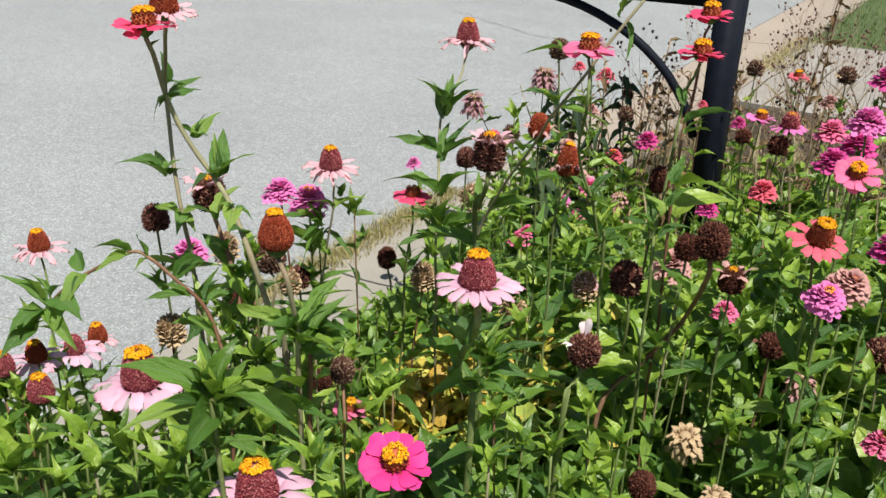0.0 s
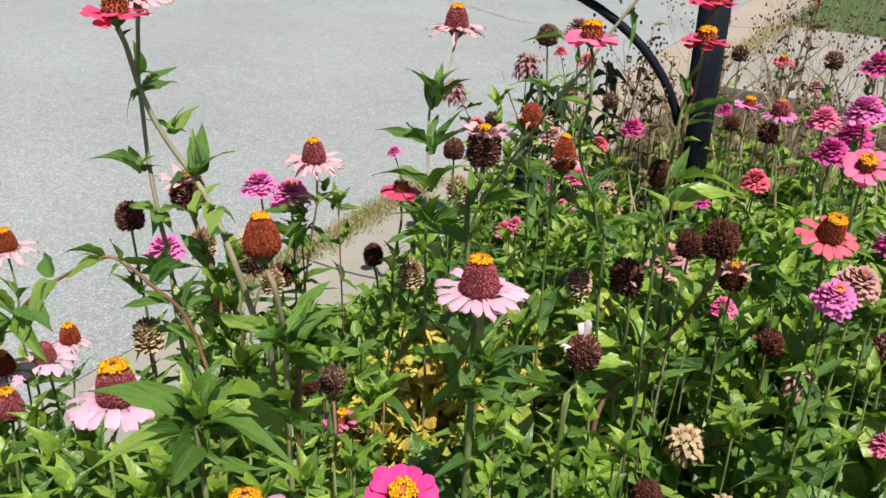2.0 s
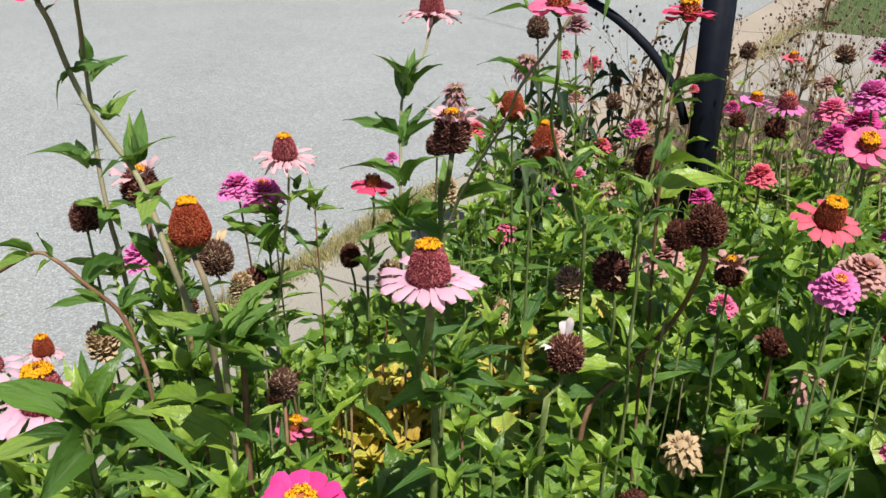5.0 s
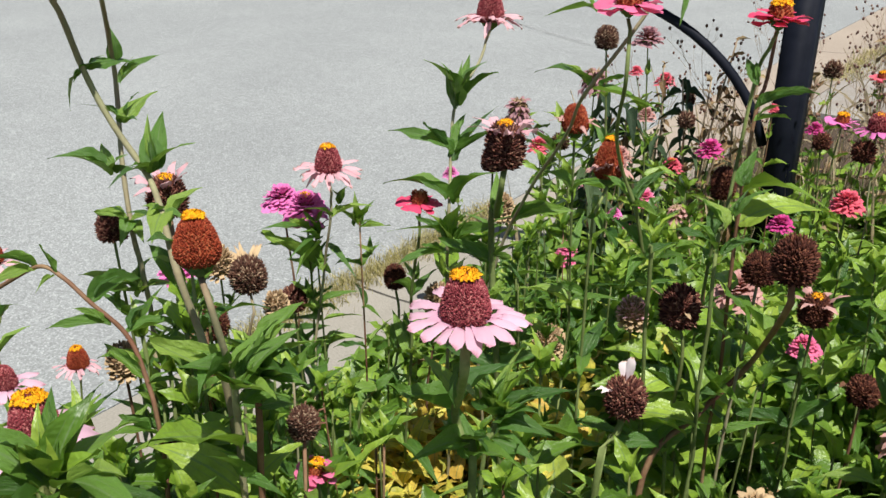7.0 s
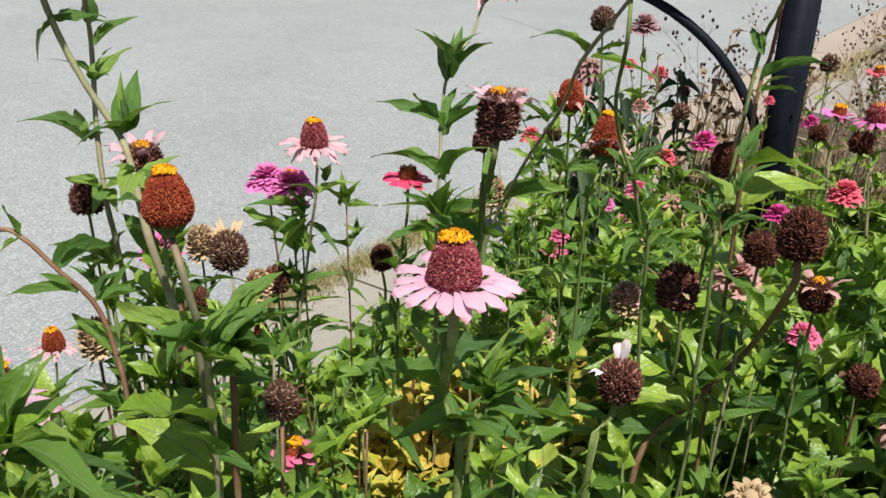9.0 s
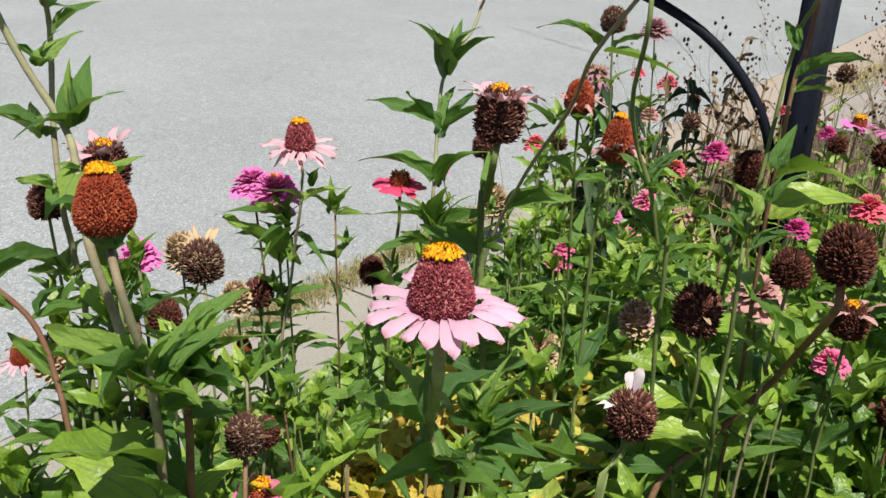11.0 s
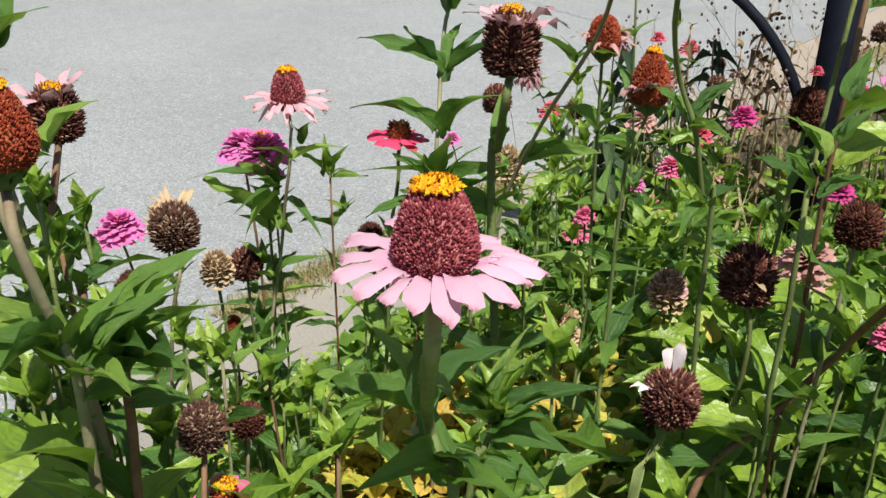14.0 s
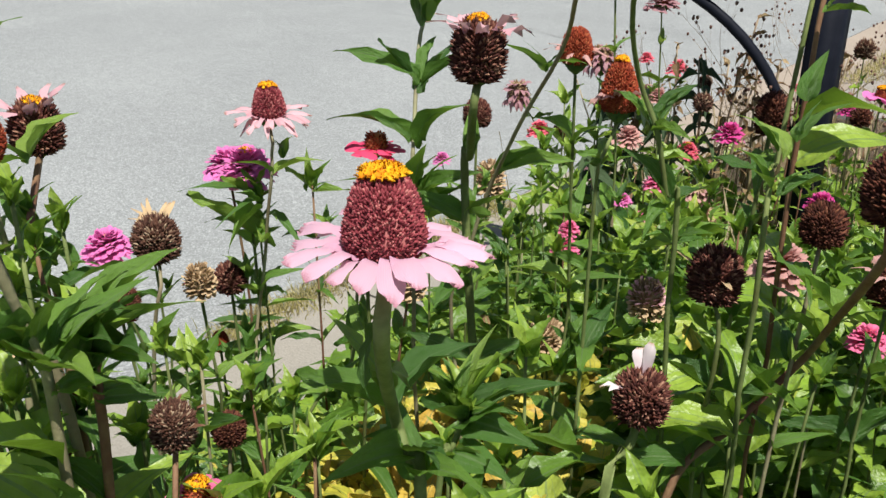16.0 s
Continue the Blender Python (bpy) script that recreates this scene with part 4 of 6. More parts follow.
add_leaf(plant, (-0.02, 0.687, 0.794), (-0.014, 0.677, 0.819), 0.012, kind=4)
add_leaf(plant, (-0.021, 0.691, 0.792), (-0.026, 0.718, 0.803), 0.012, kind=4)
add_leaf(plant, (-0.02, 0.685, 0.779), (-0.013, 0.672, 0.817), 0.02, kind=4)
add_leaf(plant, (-0.019, 0.685, 0.779), (0.006, 0.681, 0.813), 0.02, kind=4)
add_leaf(plant, (-0.018, 0.682, 0.78), (0.012, 0.654, 0.814), 0.022, kind=4)
add_leaf(plant, (-0.017, 0.681, 0.779), (-0.002, 0.646, 0.816), 0.02, kind=2)
add_leaf(plant, (-0.017, 0.682, 0.779), (0.022, 0.657, 0.808), 0.02, kind=4)
add_leaf(plant, (-0.023, 0.687, 0.764), (-0.024, 0.658, 0.783), 0.017, kind=4)
add_leaf(plant, (-0.022, 0.687, 0.761), (-0.005, 0.714, 0.747), 0.017, kind=4)
zinnia('bare', (-0.186, 0.911, 0.804), 0.030, 'blush', 'dark', 1, petals=7, tone='red', r=0.0028, first=0.04, ch=1.1, stem=((-0.148, 0.835, 0.809), (-0.131, 0.817, 0.756), (-0.102, 0.786, 0.722),))
plant = zinnia('coned', (-0.097, 1.121, 0.777), 0.030, 'blush', 'maroon', 1, plen=1.12, petals=15, pitch=-0.08, tone='pale', nodes=1, tuft=1, stem=((-0.09, 1.104, 0.729), (-0.112, 1.117, 0.632), (-0.119, 1.089, 0.528), (-0.101, 1.037, 0.433),))
add_leaf(plant, (-0.104, 1.127, 0.647), (-0.176, 1.098, 0.706))
add_leaf(plant, (-0.118, 1.139, 0.693), (-0.131, 1.123, 0.726))
add_leaf(plant, (-0.123, 1.138, 0.694), (-0.178, 1.088, 0.713))
add_leaf(plant, (-0.111, 1.12, 0.695), (-0.133, 1.065, 0.69))
add_leaf(plant, (-0.081, 1.173, 0.696), (-0.086, 1.184, 0.733))
add_leaf(plant, (-0.078, 1.172, 0.69), (-0.041, 1.181, 0.691))
add_leaf(plant, (-0.086, 1.179, 0.687), (-0.078, 1.208, 0.702))
add_leaf(plant, (-0.118, 1.136, 0.686), (-0.139, 1.137, 0.71))
add_leaf(plant, (-0.112, 1.135, 0.678), (-0.068, 1.115, 0.648))
add_leaf(plant, (-0.11, 1.119, 0.69), (-0.13, 1.077, 0.66))
zinnia('bare', (0.122, 0.914, 0.867), 0.0285, 'blush', 'dark', 1, petals=9, r=0.0032, nodes=3, first=0.1, ch=1.2, stem=((0.121, 0.904, 0.849), (0.113, 0.961, 0.802), (0.108, 0.971, 0.769),))
zinnia('bare', (0.237, 0.868, 0.664), 0.030, 'white', 'dark', 0, petals=2, r=0.0034, nodes=2, first=0.12, stem=((0.231, 0.857, 0.642), (0.219, 0.817, 0.646),))
zinnia('double', (0.371, 2.109, 0.474), 0.050, 'coral', 'maroon', 1)
zinnia('double', (0.459, 2.193, 0.489), 0.062, 'magenta', 'maroon', 0)
zinnia('bare', (-0.021, 1.111, 0.644), 0.021, 'pale', 'chestnut', 0, ch=1.2, nodes=3, leaf=0.06, stem=((-0.013, 1.094, 0.615), (-0.012, 1.066, 0.556), (-0.046, 1.03, 0.505),))
zinnia('single', (0.008, 0.714, 0.687), 0.036, 'pink', 'rust', 1, nodes=3, first=0.07)
zinnia('bare', (0.339, 0.799, 0.833), 0.026, 'pale', 'chestnut', 0, tone='red', r=0.003, nodes=4, first=0.14, ch=1.15, stem=((0.338, 0.79, 0.824), (0.353, 0.943, 0.685), (0.307, 0.92, 0.634), (0.259, 0.877, 0.576),))
zinnia('bare', (0.345, 0.938, 0.765), 0.024, 'pale', 'chestnut', 0)
zinnia('bare', (0.279, 0.915, 0.73), 0.029, 'tan', 'dark', 0, petals=4, nodes=3, ch=1.1, stem=((0.284, 0.908, 0.711), (0.283, 0.906, 0.653),))
zinnia('husk', (0.255, 1.157, 0.594), 0.036, 'tan', petals=2, nodes=4)
zinnia('double', (0.578, 1.531, 0.621), 0.053, 'coral', 'maroon', 0, nodes=6)
zinnia('single', (0.504, 0.933, 0.873), 0.049, 'pink', 'rust', 1, axis=(-0.15, -0.55), nodes=6)
plant = zinnia('single', (0.333, 0.953, 0.986), 0.050, 'red', 'rust', 1, pitch=0.1, nodes=0, stem=((0.33, 0.947, 0.968), (0.325, 0.959, 0.937), (0.313, 0.939, 0.826), (0.3, 0.89, 0.785),))
add_leaf(plant, (0.32, 0.929, 0.921), (0.366, 0.925, 0.936))
add_leaf(plant, (0.32, 0.925, 0.912), (0.353, 0.951, 0.908))
add_leaf(plant, (0.308, 0.882, 0.846), (0.335, 0.89, 0.868), 0.02)
add_leaf(plant, (0.314, 0.899, 0.866), (0.327, 0.928, 0.89), 0.014)
add_leaf(plant, (0.301, 0.877, 0.836), (0.274, 0.894, 0.858), 0.022)
add_leaf(plant, (0.32, 0.933, 0.939), (0.314, 0.965, 0.954))
add_leaf(plant, (0.317, 0.981, 0.81), (0.301, 0.945, 0.79), 0.018)
add_leaf(plant, (0.316, 0.981, 0.808), (0.35, 1.004, 0.788))
add_leaf(plant, (0.297, 0.872, 0.82), (0.256, 0.855, 0.842))
add_leaf(plant, (0.3, 0.871, 0.817), (0.337, 0.893, 0.82))
zinnia('single', (0.346, 1.001, 1.016), 0.050, 'red', 'rust', 1, pitch=0.12, nodes=0, stem=((0.341, 0.996, 1), (0.33, 0.972, 0.935), (0.32, 0.95, 0.866),))
plant = zinnia('single', (0.212, 0.842, 1.011), 0.048, 'pink', 'rust', 1, pitch=0.02, nodes=0, r=0.0017, tone='green', stem=((0.211, 0.831, 0.993), (0.211, 0.817, 0.961), (0.216, 0.881, 0.885), (0.229, 0.888, 0.848), (0.24, 0.893, 0.808), (0.25, 0.901, 0.772),))
add_leaf(plant, (0.19, 0.869, 1.003), (0.151, 0.886, 0.996))
add_leaf(plant, (0.229, 0.888, 0.847), (0.205, 0.913, 0.864))
add_leaf(plant, (0.23, 0.888, 0.847), (0.254, 0.918, 0.869))
add_leaf(plant, (0.229, 0.888, 0.847), (0.249, 0.861, 0.85))
add_leaf(plant, (0.242, 0.891, 0.801), (0.209, 0.901, 0.833))
add_leaf(plant, (0.242, 0.891, 0.801), (0.272, 0.926, 0.801))
add_leaf(plant, (0.243, 0.89, 0.8), (0.227, 0.854, 0.79))
add_leaf(plant, (0.251, 0.902, 0.771), (0.275, 0.908, 0.774))
add_leaf(plant, (0.25, 0.902, 0.771), (0.223, 0.912, 0.761))
plant = zinnia('coned', (0.077, 1.173, 0.941), 0.029, 'blush', 'maroon', 1, plen=1.15, petals=14, pitch=-0.05, tone='pale', nodes=0, stem=((0.072, 1.132, 0.909), (0.055, 1.08, 0.871), (0.059, 1.029, 0.799), (0.058, 1.02, 0.728),))
add_leaf(plant, (0.059, 1.061, 0.877), (0.028, 1.051, 0.924))
add_leaf(plant, (0.059, 1.061, 0.877), (0.065, 1.104, 0.92))
add_leaf(plant, (0.061, 1.061, 0.877), (0.1, 1.053, 0.914))
add_leaf(plant, (0.057, 1.06, 0.874), (0.052, 1.032, 0.92))
add_leaf(plant, (0.059, 1.062, 0.881), (0.084, 1.093, 0.915))
add_leaf(plant, (0.058, 1.044, 0.833), (-0.003, 1.021, 0.86))
add_leaf(plant, (0.06, 1.043, 0.833), (0.101, 1.035, 0.863))
add_leaf(plant, (0.061, 1.024, 0.786), (-0.005, 1.002, 0.812))
add_leaf(plant, (0.062, 1.024, 0.786), (0.107, 1.008, 0.827))
add_leaf(plant, (0.06, 1.041, 0.826), (0.094, 1.1, 0.867))
add_leaf(plant, (0.06, 1.01, 0.755), (0.003, 0.985, 0.769))
add_leaf(plant, (0.062, 1.007, 0.749), (0.116, 0.987, 0.783))
add_leaf(plant, (0.06, 1.006, 0.745), (0.038, 0.976, 0.796))
add_leaf(plant, (0.062, 1.006, 0.745), (0.077, 0.979, 0.805))
add_leaf(plant, (0.062, 1.004, 0.743), (0.126, 0.963, 0.758))
add_leaf(plant, (0.058, 1.005, 0.742), (0.011, 0.981, 0.734))
zinnia('husk', (0.156, 1.232, 0.498), 0.038, 'tan', nodes=3)
zinnia('husk', (-0.3, 1.246, 0.573), 0.042, 'tan', nodes=2)
zinnia('bare', (-0.147, 1.114, 0.603), 0.026, 'pale', 'dark', 0, nodes=4)
zinnia('husk', (-0.134, 1.023, 0.644), 0.028, 'tan', nodes=3)
zinnia('bare', (0.314, 0.996, 0.82), 0.019, 'tan', 'chestnut', 0, petals=5, nodes=5, ch=1.4)
zinnia('double', (0.157, 1.794, 0.383), 0.050, 'pink', 'maroon', 0)
zinnia('bare', (0.175, 1.127, 0.837), 0.028, 'fade', 'rust', 0, petals=8, nodes=5)
zinnia('bare', (0.003, 0.708, 0.725), 0.0185, 'brown', 'umber', 0, petals=3, ch=1.15, tone='red', nodes=1, stem=((0.008, 0.693, 0.735), (0.009, 0.688, 0.708),))
zinnia('dry', (0.007, 2.423, 0.486), 0.075, 'mauve', 'dark', 0, nodes=4, stem=((0.033, 2.63, 0.379),))
zinnia('bare', (0.211, 1.025, 0.824), 0.029, 'fade', 'rust', 1, petals=9, nodes=4, ch=1.25, crown=0.14, stem=((0.2, 1.013, 0.804),))
zinnia('bare', (-0.143, 0.976, 0.698), 0.031, 'tan', 'umber', 0, petals=10, tone='pale', nodes=1, first=0.16, stem=((-0.132, 0.95, 0.69), (-0.145, 0.949, 0.608),))
zinnia('bare', (-0.199, 1.184, 0.493), 0.020, 'pale', 'rust', 0, nodes=4)
zinnia('double', (-0.139, 1.158, 0.71), 0.060, 'lilac', 'maroon', 1, nodes=4)
zinnia('double', (-0.222, 1.301, 0.663), 0.058, 'lilac', 'maroon', 0, nodes=4)
zinnia('coned', (-0.159, 0.64, 0.749), 0.034, 'pale', 'maroon', 2, crown=0.3, petals=15, pitch=-0.15, nodes=2, first=0.08, stem=((-0.156, 0.613, 0.723), (-0.151, 0.589, 0.689),))
zinnia('single', (0.099, 0.41, 0.874), 0.040, 'hot', 'rust', 1, axis=(0.05, -0.35), pitch=0.15, petals=12, nodes=3, first=0.06)
zinnia('coned', (-0.002, 0.468, 0.787), 0.029, 'pale', 'maroon', 2, crown=0.3, petals=15, pitch=-0.12, plen=1.15, nodes=3, first=0.07)
zinnia('dry', (0.551, 1.086, 0.505), 0.047, 'fade', nodes=5)
zinnia('dry', (0.376, 0.933, 0.512), 0.05, 'tan', axis=(-0.15, -0.35), nodes=4)
zinnia('coned', (0.456, 0.865, 0.824), 0.026, 'coral', 'rust', 2, petals=16, axis=(0.1, -0.3), pitch=0.05, nodes=4, crown=0.33)
zinnia('double', (0.468, 0.845, 0.77), 0.043, 'lilac', 'maroon', 1, nodes=5, axis=(0, -0.4))
zinnia('double', (0.501, 0.878, 0.769), 0.047, 'fade', 'rust', 0, nodes=5, axis=(0.2, -0.3))
zinnia('double', (0.653, 1.332, 0.809), 0.062, 'lilac', 'maroon', 0, nodes=6)
zinnia('double', (0.67, 1.396, 0.752), 0.062, 'magenta', 'maroon', 0, nodes=4)
zinnia('double', (0.589, 1.254, 0.774), 0.052, 'magenta', 'maroon', 0, nodes=5)
plant = zinnia('single', (-0.166, 0.75, 1.035), 0.054, 'red', 'rust', 1, pitch=0.03, nodes=0, tone='pale', r=0.0026, stem=((-0.165, 0.779, 0.967), (-0.151, 0.783, 0.927), (-0.123, 0.772, 0.893), (-0.096, 0.736, 0.881), (-0.071, 0.697, 0.857), (-0.061, 0.693, 0.818), (-0.052, 0.687, 0.788), (-0.049, 0.701, 0.739),))
add_leaf(plant, (-0.165, 0.779, 0.967), (-0.18, 0.775, 0.939), 0.02, kind=7)
add_leaf(plant, (-0.165, 0.779, 0.967), (-0.141, 0.771, 0.976), 0.014)
add_leaf(plant, (-0.164, 0.78, 0.968), (-0.146, 0.811, 0.966), 0.014)
add_leaf(plant, (-0.122, 0.774, 0.895), (-0.087, 0.776, 0.919), 0.022, kind=2)
add_leaf(plant, (-0.122, 0.774, 0.895), (-0.132, 0.73, 0.899), 0.024, kind=3)
add_leaf(plant, (-0.122, 0.775, 0.896), (-0.136, 0.799, 0.922), 0.02)
add_leaf(plant, (-0.122, 0.776, 0.897), (-0.129, 0.815, 0.93), 0.016)
add_leaf(plant, (-0.147, 0.786, 0.928), (-0.129, 0.811, 0.946), 0.02)
add_leaf(plant, (-0.147, 0.786, 0.928), (-0.179, 0.781, 0.942), 0.016)
add_leaf(plant, (-0.147, 0.785, 0.928), (-0.128, 0.774, 0.934), 0.012)
add_leaf(plant, (-0.168, 0.759, 1.014), (-0.16, 0.764, 1.023), 0.01)
add_leaf(plant, (-0.098, 0.738, 0.881), (-0.111, 0.73, 0.886), 0.02)
add_leaf(plant, (-0.096, 0.736, 0.881), (-0.082, 0.739, 0.868), 0.02)
add_leaf(plant, (-0.098, 0.738, 0.881), (-0.094, 0.708, 0.868), 0.022)
add_leaf(plant, (-0.081, 0.713, 0.867), (-0.087, 0.688, 0.879), 0.02)
add_leaf(plant, (-0.074, 0.705, 0.863), (-0.067, 0.731, 0.86), 0.02)
plant = zinnia('coned', (-0.195, 0.864, 1.024), 0.027, 'blush', 'rust', 1, pitch=0.0, nodes=0, r=0.0025, tone='pale', stem=((-0.233, 0.936, 0.937), (-0.233, 0.932, 0.903), (-0.223, 0.907, 0.86), (-0.204, 0.874, 0.802), (-0.198, 0.87, 0.769), (-0.202, 0.881, 0.725), (-0.202, 0.88, 0.696), (-0.19, 0.858, 0.659), (-0.185, 0.848, 0.601),))
add_leaf(plant, (-0.233, 0.936, 0.937), (-0.236, 0.939, 0.971), 0.016)
add_leaf(plant, (-0.232, 0.937, 0.936), (-0.215, 0.945, 0.935), 0.014)
add_leaf(plant, (-0.23, 0.936, 0.918), (-0.198, 0.954, 0.941), 0.014)
add_leaf(plant, (-0.227, 0.892, 0.845), (-0.269, 0.867, 0.867), 0.017, kind=1)
add_leaf(plant, (-0.226, 0.895, 0.848), (-0.245, 0.915, 0.867), 0.014)
add_leaf(plant, (-0.225, 0.896, 0.848), (-0.206, 0.89, 0.867), 0.014)
add_leaf(plant, (-0.223, 0.896, 0.846), (-0.198, 0.889, 0.855), 0.014)
add_leaf(plant, (-0.209, 0.878, 0.811), (-0.228, 0.857, 0.824), 0.014)
add_leaf(plant, (-0.207, 0.878, 0.81), (-0.185, 0.871, 0.819), 0.018)
add_leaf(plant, (-0.207, 0.877, 0.81), (-0.203, 0.848, 0.797), 0.02)
add_leaf(plant, (-0.206, 0.877, 0.808), (-0.186, 0.859, 0.797), 0.018)
add_leaf(plant, (-0.207, 0.871, 0.746), (-0.244, 0.843, 0.769), 0.018)
add_leaf(plant, (-0.207, 0.872, 0.744), (-0.207, 0.904, 0.761), 0.02)
add_leaf(plant, (-0.208, 0.872, 0.741), (-0.215, 0.836, 0.76), 0.02)
add_leaf(plant, (-0.208, 0.874, 0.735), (-0.165, 0.878, 0.749), 0.02)
add_leaf(plant, (-0.199, 0.867, 0.677), (-0.201, 0.835, 0.671), 0.024)
add_leaf(plant, (-0.199, 0.867, 0.677), (-0.188, 0.898, 0.678), 0.022)
plant = zinnia('shoot', (-0.287, 0.692, 0.762), 0.030, nodes=0, tone='red', stem=((-0.278, 0.707, 0.781), (-0.261, 0.714, 0.799), (-0.243, 0.729, 0.81), (-0.194, 0.716, 0.84), (-0.173, 0.716, 0.834), (-0.149, 0.711, 0.818), (-0.126, 0.714, 0.793), (-0.109, 0.704, 0.759), (-0.101, 0.693, 0.698),))
add_leaf(plant, (-0.245, 0.727, 0.809), (-0.259, 0.686, 0.768), 0.03, kind=7)
add_leaf(plant, (-0.246, 0.728, 0.811), (-0.262, 0.75, 0.823), 0.02)
add_leaf(plant, (-0.276, 0.709, 0.783), (-0.315, 0.702, 0.816), 0.022)
add_leaf(plant, (-0.277, 0.708, 0.781), (-0.239, 0.684, 0.751), 0.02)
add_leaf(plant, (-0.278, 0.707, 0.779), (-0.293, 0.667, 0.771), 0.02)
add_leaf(plant, (-0.285, 0.694, 0.764), (-0.297, 0.654, 0.755), 0.02)
add_leaf(plant, (-0.267, 0.712, 0.791), (-0.23, 0.687, 0.781), 0.024)
add_leaf(plant, (-0.175, 0.715, 0.836), (-0.18, 0.71, 0.861))
add_leaf(plant, (-0.176, 0.714, 0.835), (-0.179, 0.695, 0.831))
add_leaf(plant, (-0.191, 0.718, 0.838), (-0.218, 0.703, 0.849))
add_leaf(plant, (-0.192, 0.716, 0.837), (-0.208, 0.677, 0.836))
add_leaf(plant, (-0.136, 0.711, 0.802), (-0.166, 0.68, 0.812))
add_leaf(plant, (-0.128, 0.713, 0.794), (-0.1, 0.753, 0.789))
add_leaf(plant, (-0.15, 0.71, 0.818), (-0.145, 0.775, 0.807))
add_leaf(plant, (-0.112, 0.704, 0.763), (-0.148, 0.717, 0.78))
add_leaf(plant, (-0.111, 0.703, 0.759), (-0.081, 0.717, 0.753))
add_leaf(plant, (-0.107, 0.702, 0.715), (-0.128, 0.659, 0.738))
add_leaf(plant, (-0.107, 0.701, 0.712), (-0.088, 0.741, 0.7))
plant = zinnia('shoot', (-0.033, 0.485, 0.86), 0.030, nodes=5, first=0.06, leaf=0.07, r=0.0018, stem=((-0.03, 0.478, 0.848), (-0.026, 0.464, 0.828),))
add_leaf(plant, (-0.033, 0.481, 0.855), (-0.095, 0.473, 0.881), 0.019)
add_leaf(plant, (-0.034, 0.482, 0.857), (-0.054, 0.525, 0.877))
add_leaf(plant, (-0.031, 0.483, 0.857), (-0.032, 0.53, 0.872))
add_leaf(plant, (-0.029, 0.483, 0.855), (0.034, 0.462, 0.843), 0.019)
add_leaf(plant, (-0.033, 0.48, 0.853), (-0.075, 0.429, 0.861), 0.02)
add_leaf(plant, (-0.03, 0.48, 0.85), (-0.025, 0.417, 0.865), 0.021)
add_leaf(plant, (-0.029, 0.481, 0.853), (0.012, 0.508, 0.827))
add_leaf(plant, (-0.033, 0.483, 0.857), (-0.034, 0.459, 0.894))
add_leaf(plant, (-0.03, 0.483, 0.856), (-0.024, 0.544, 0.847))
add_leaf(plant, (-0.032, 0.485, 0.86), (-0.039, 0.488, 0.868), 0.012)
add_leaf(plant, (-0.032, 0.485, 0.86), (-0.027, 0.491, 0.866), 0.012)
zinnia('coned', (-0.463, 1.013, 0.684), 0.027, 'blush', 'rust', 1, plen=1.25, petals=12, nodes=4, stem=((-0.437, 0.976, 0.641), (-0.413, 0.93, 0.604),))
zinnia('coned', (-0.504, 1.19, 0.437), 0.030, 'blush', 'rust', 1, petals=8, nodes=4)
zinnia('coned', (-0.304, 0.72, 0.713), 0.020, 'pale', 'rust', 1, plen=1.4, petals=12, nodes=4)
zinnia('bare', (-0.269, 0.663, 0.71), 0.024, 'pale', 'maroon', 1, nodes=4)
zinnia('bare', (-0.324, 0.696, 0.712), 0.021, 'pale', 'maroon', 1, nodes=4)
zinnia('coned', (-0.326, 0.824, 0.655), 0.022, 'pale', 'maroon', 0, plen=1.3, petals=12, nodes=4)
zinnia('bare', (-0.274, 0.957, 0.753), 0.026, 'pale', 'dark', 0, nodes=4)
zinnia('double', (-0.361, 1.252, 0.569), 0.062, 'lilac', 'maroon', 0, nodes=4)
zinnia('husk', (-0.237, 0.879, 0.645), 0.034, 'tan', nodes=3)
zinnia('bare', (-0.199, 1, 0.625), 0.028, 'pale', 'chestnut', 0, nodes=4)
zinnia('single', (0.025, 1.032, 0.781), 0.048, 'red', 'rust', 0, pitch=-0.08, nodes=4, first=0.08, stem=((0.026, 1.02, 0.746), (0.02, 1.026, 0.708), (0.011, 1.035, 0.62),))
zinnia('double', (-0.123, 2.148, 0.417), 0.040, 'lilac', 'maroon', 0, nodes=3)
zinnia('dry', (0.193, 2.271, 0.603), 0.075, 'mauve', 'dark', 0, nodes=5)
zinnia('double', (0.29, 1.992, 0.768), 0.064, 'mauve', 'rust', 0, nodes=6)
zinnia('bare', (0.206, 1.539, 0.844), 0.028, 'pale', 'umber', 0, nodes=4)
zinnia('double', (0.314, 2.923, 0.496), 0.045, 'coral', 'maroon', 0)
zinnia('double', (0.401, 2.911, 0.472), 0.065, 'coral', 'maroon', 0)
zinnia('bare', (0.115, 2.494, 0.384), 0.035, 'pale', 'black', 0, nodes=4)
zinnia('double', (0.075, 2.207, 0.472), 0.056, 'coral', 'rust', 0, nodes=5)
zinnia('double', (0.252, 1.985, 0.529), 0.058, 'fade', 'maroon', 0)
zinnia('double', (0.307, 1.956, 0.457), 0.050, 'blush', 'maroon', 0)
zinnia('double', (0.248, 1.849, 0.457), 0.035, 'lilac', 'maroon', 0)
zinnia('double', (0.293, 1.732, 0.445), 0.060, 'fade', 'maroon', 0)
zinnia('dry', (0.358, 1.745, 0.492), 0.055, 'fade')
zinnia('dry', (0.355, 1.638, 0.505), 0.045, 'tan')
zinnia('double', (0.17, 1.443, 0.559), 0.030, 'pink', 'maroon', 0)
zinnia('husk', (0.075, 1.368, 0.632), 0.038, 'tan', nodes=3)
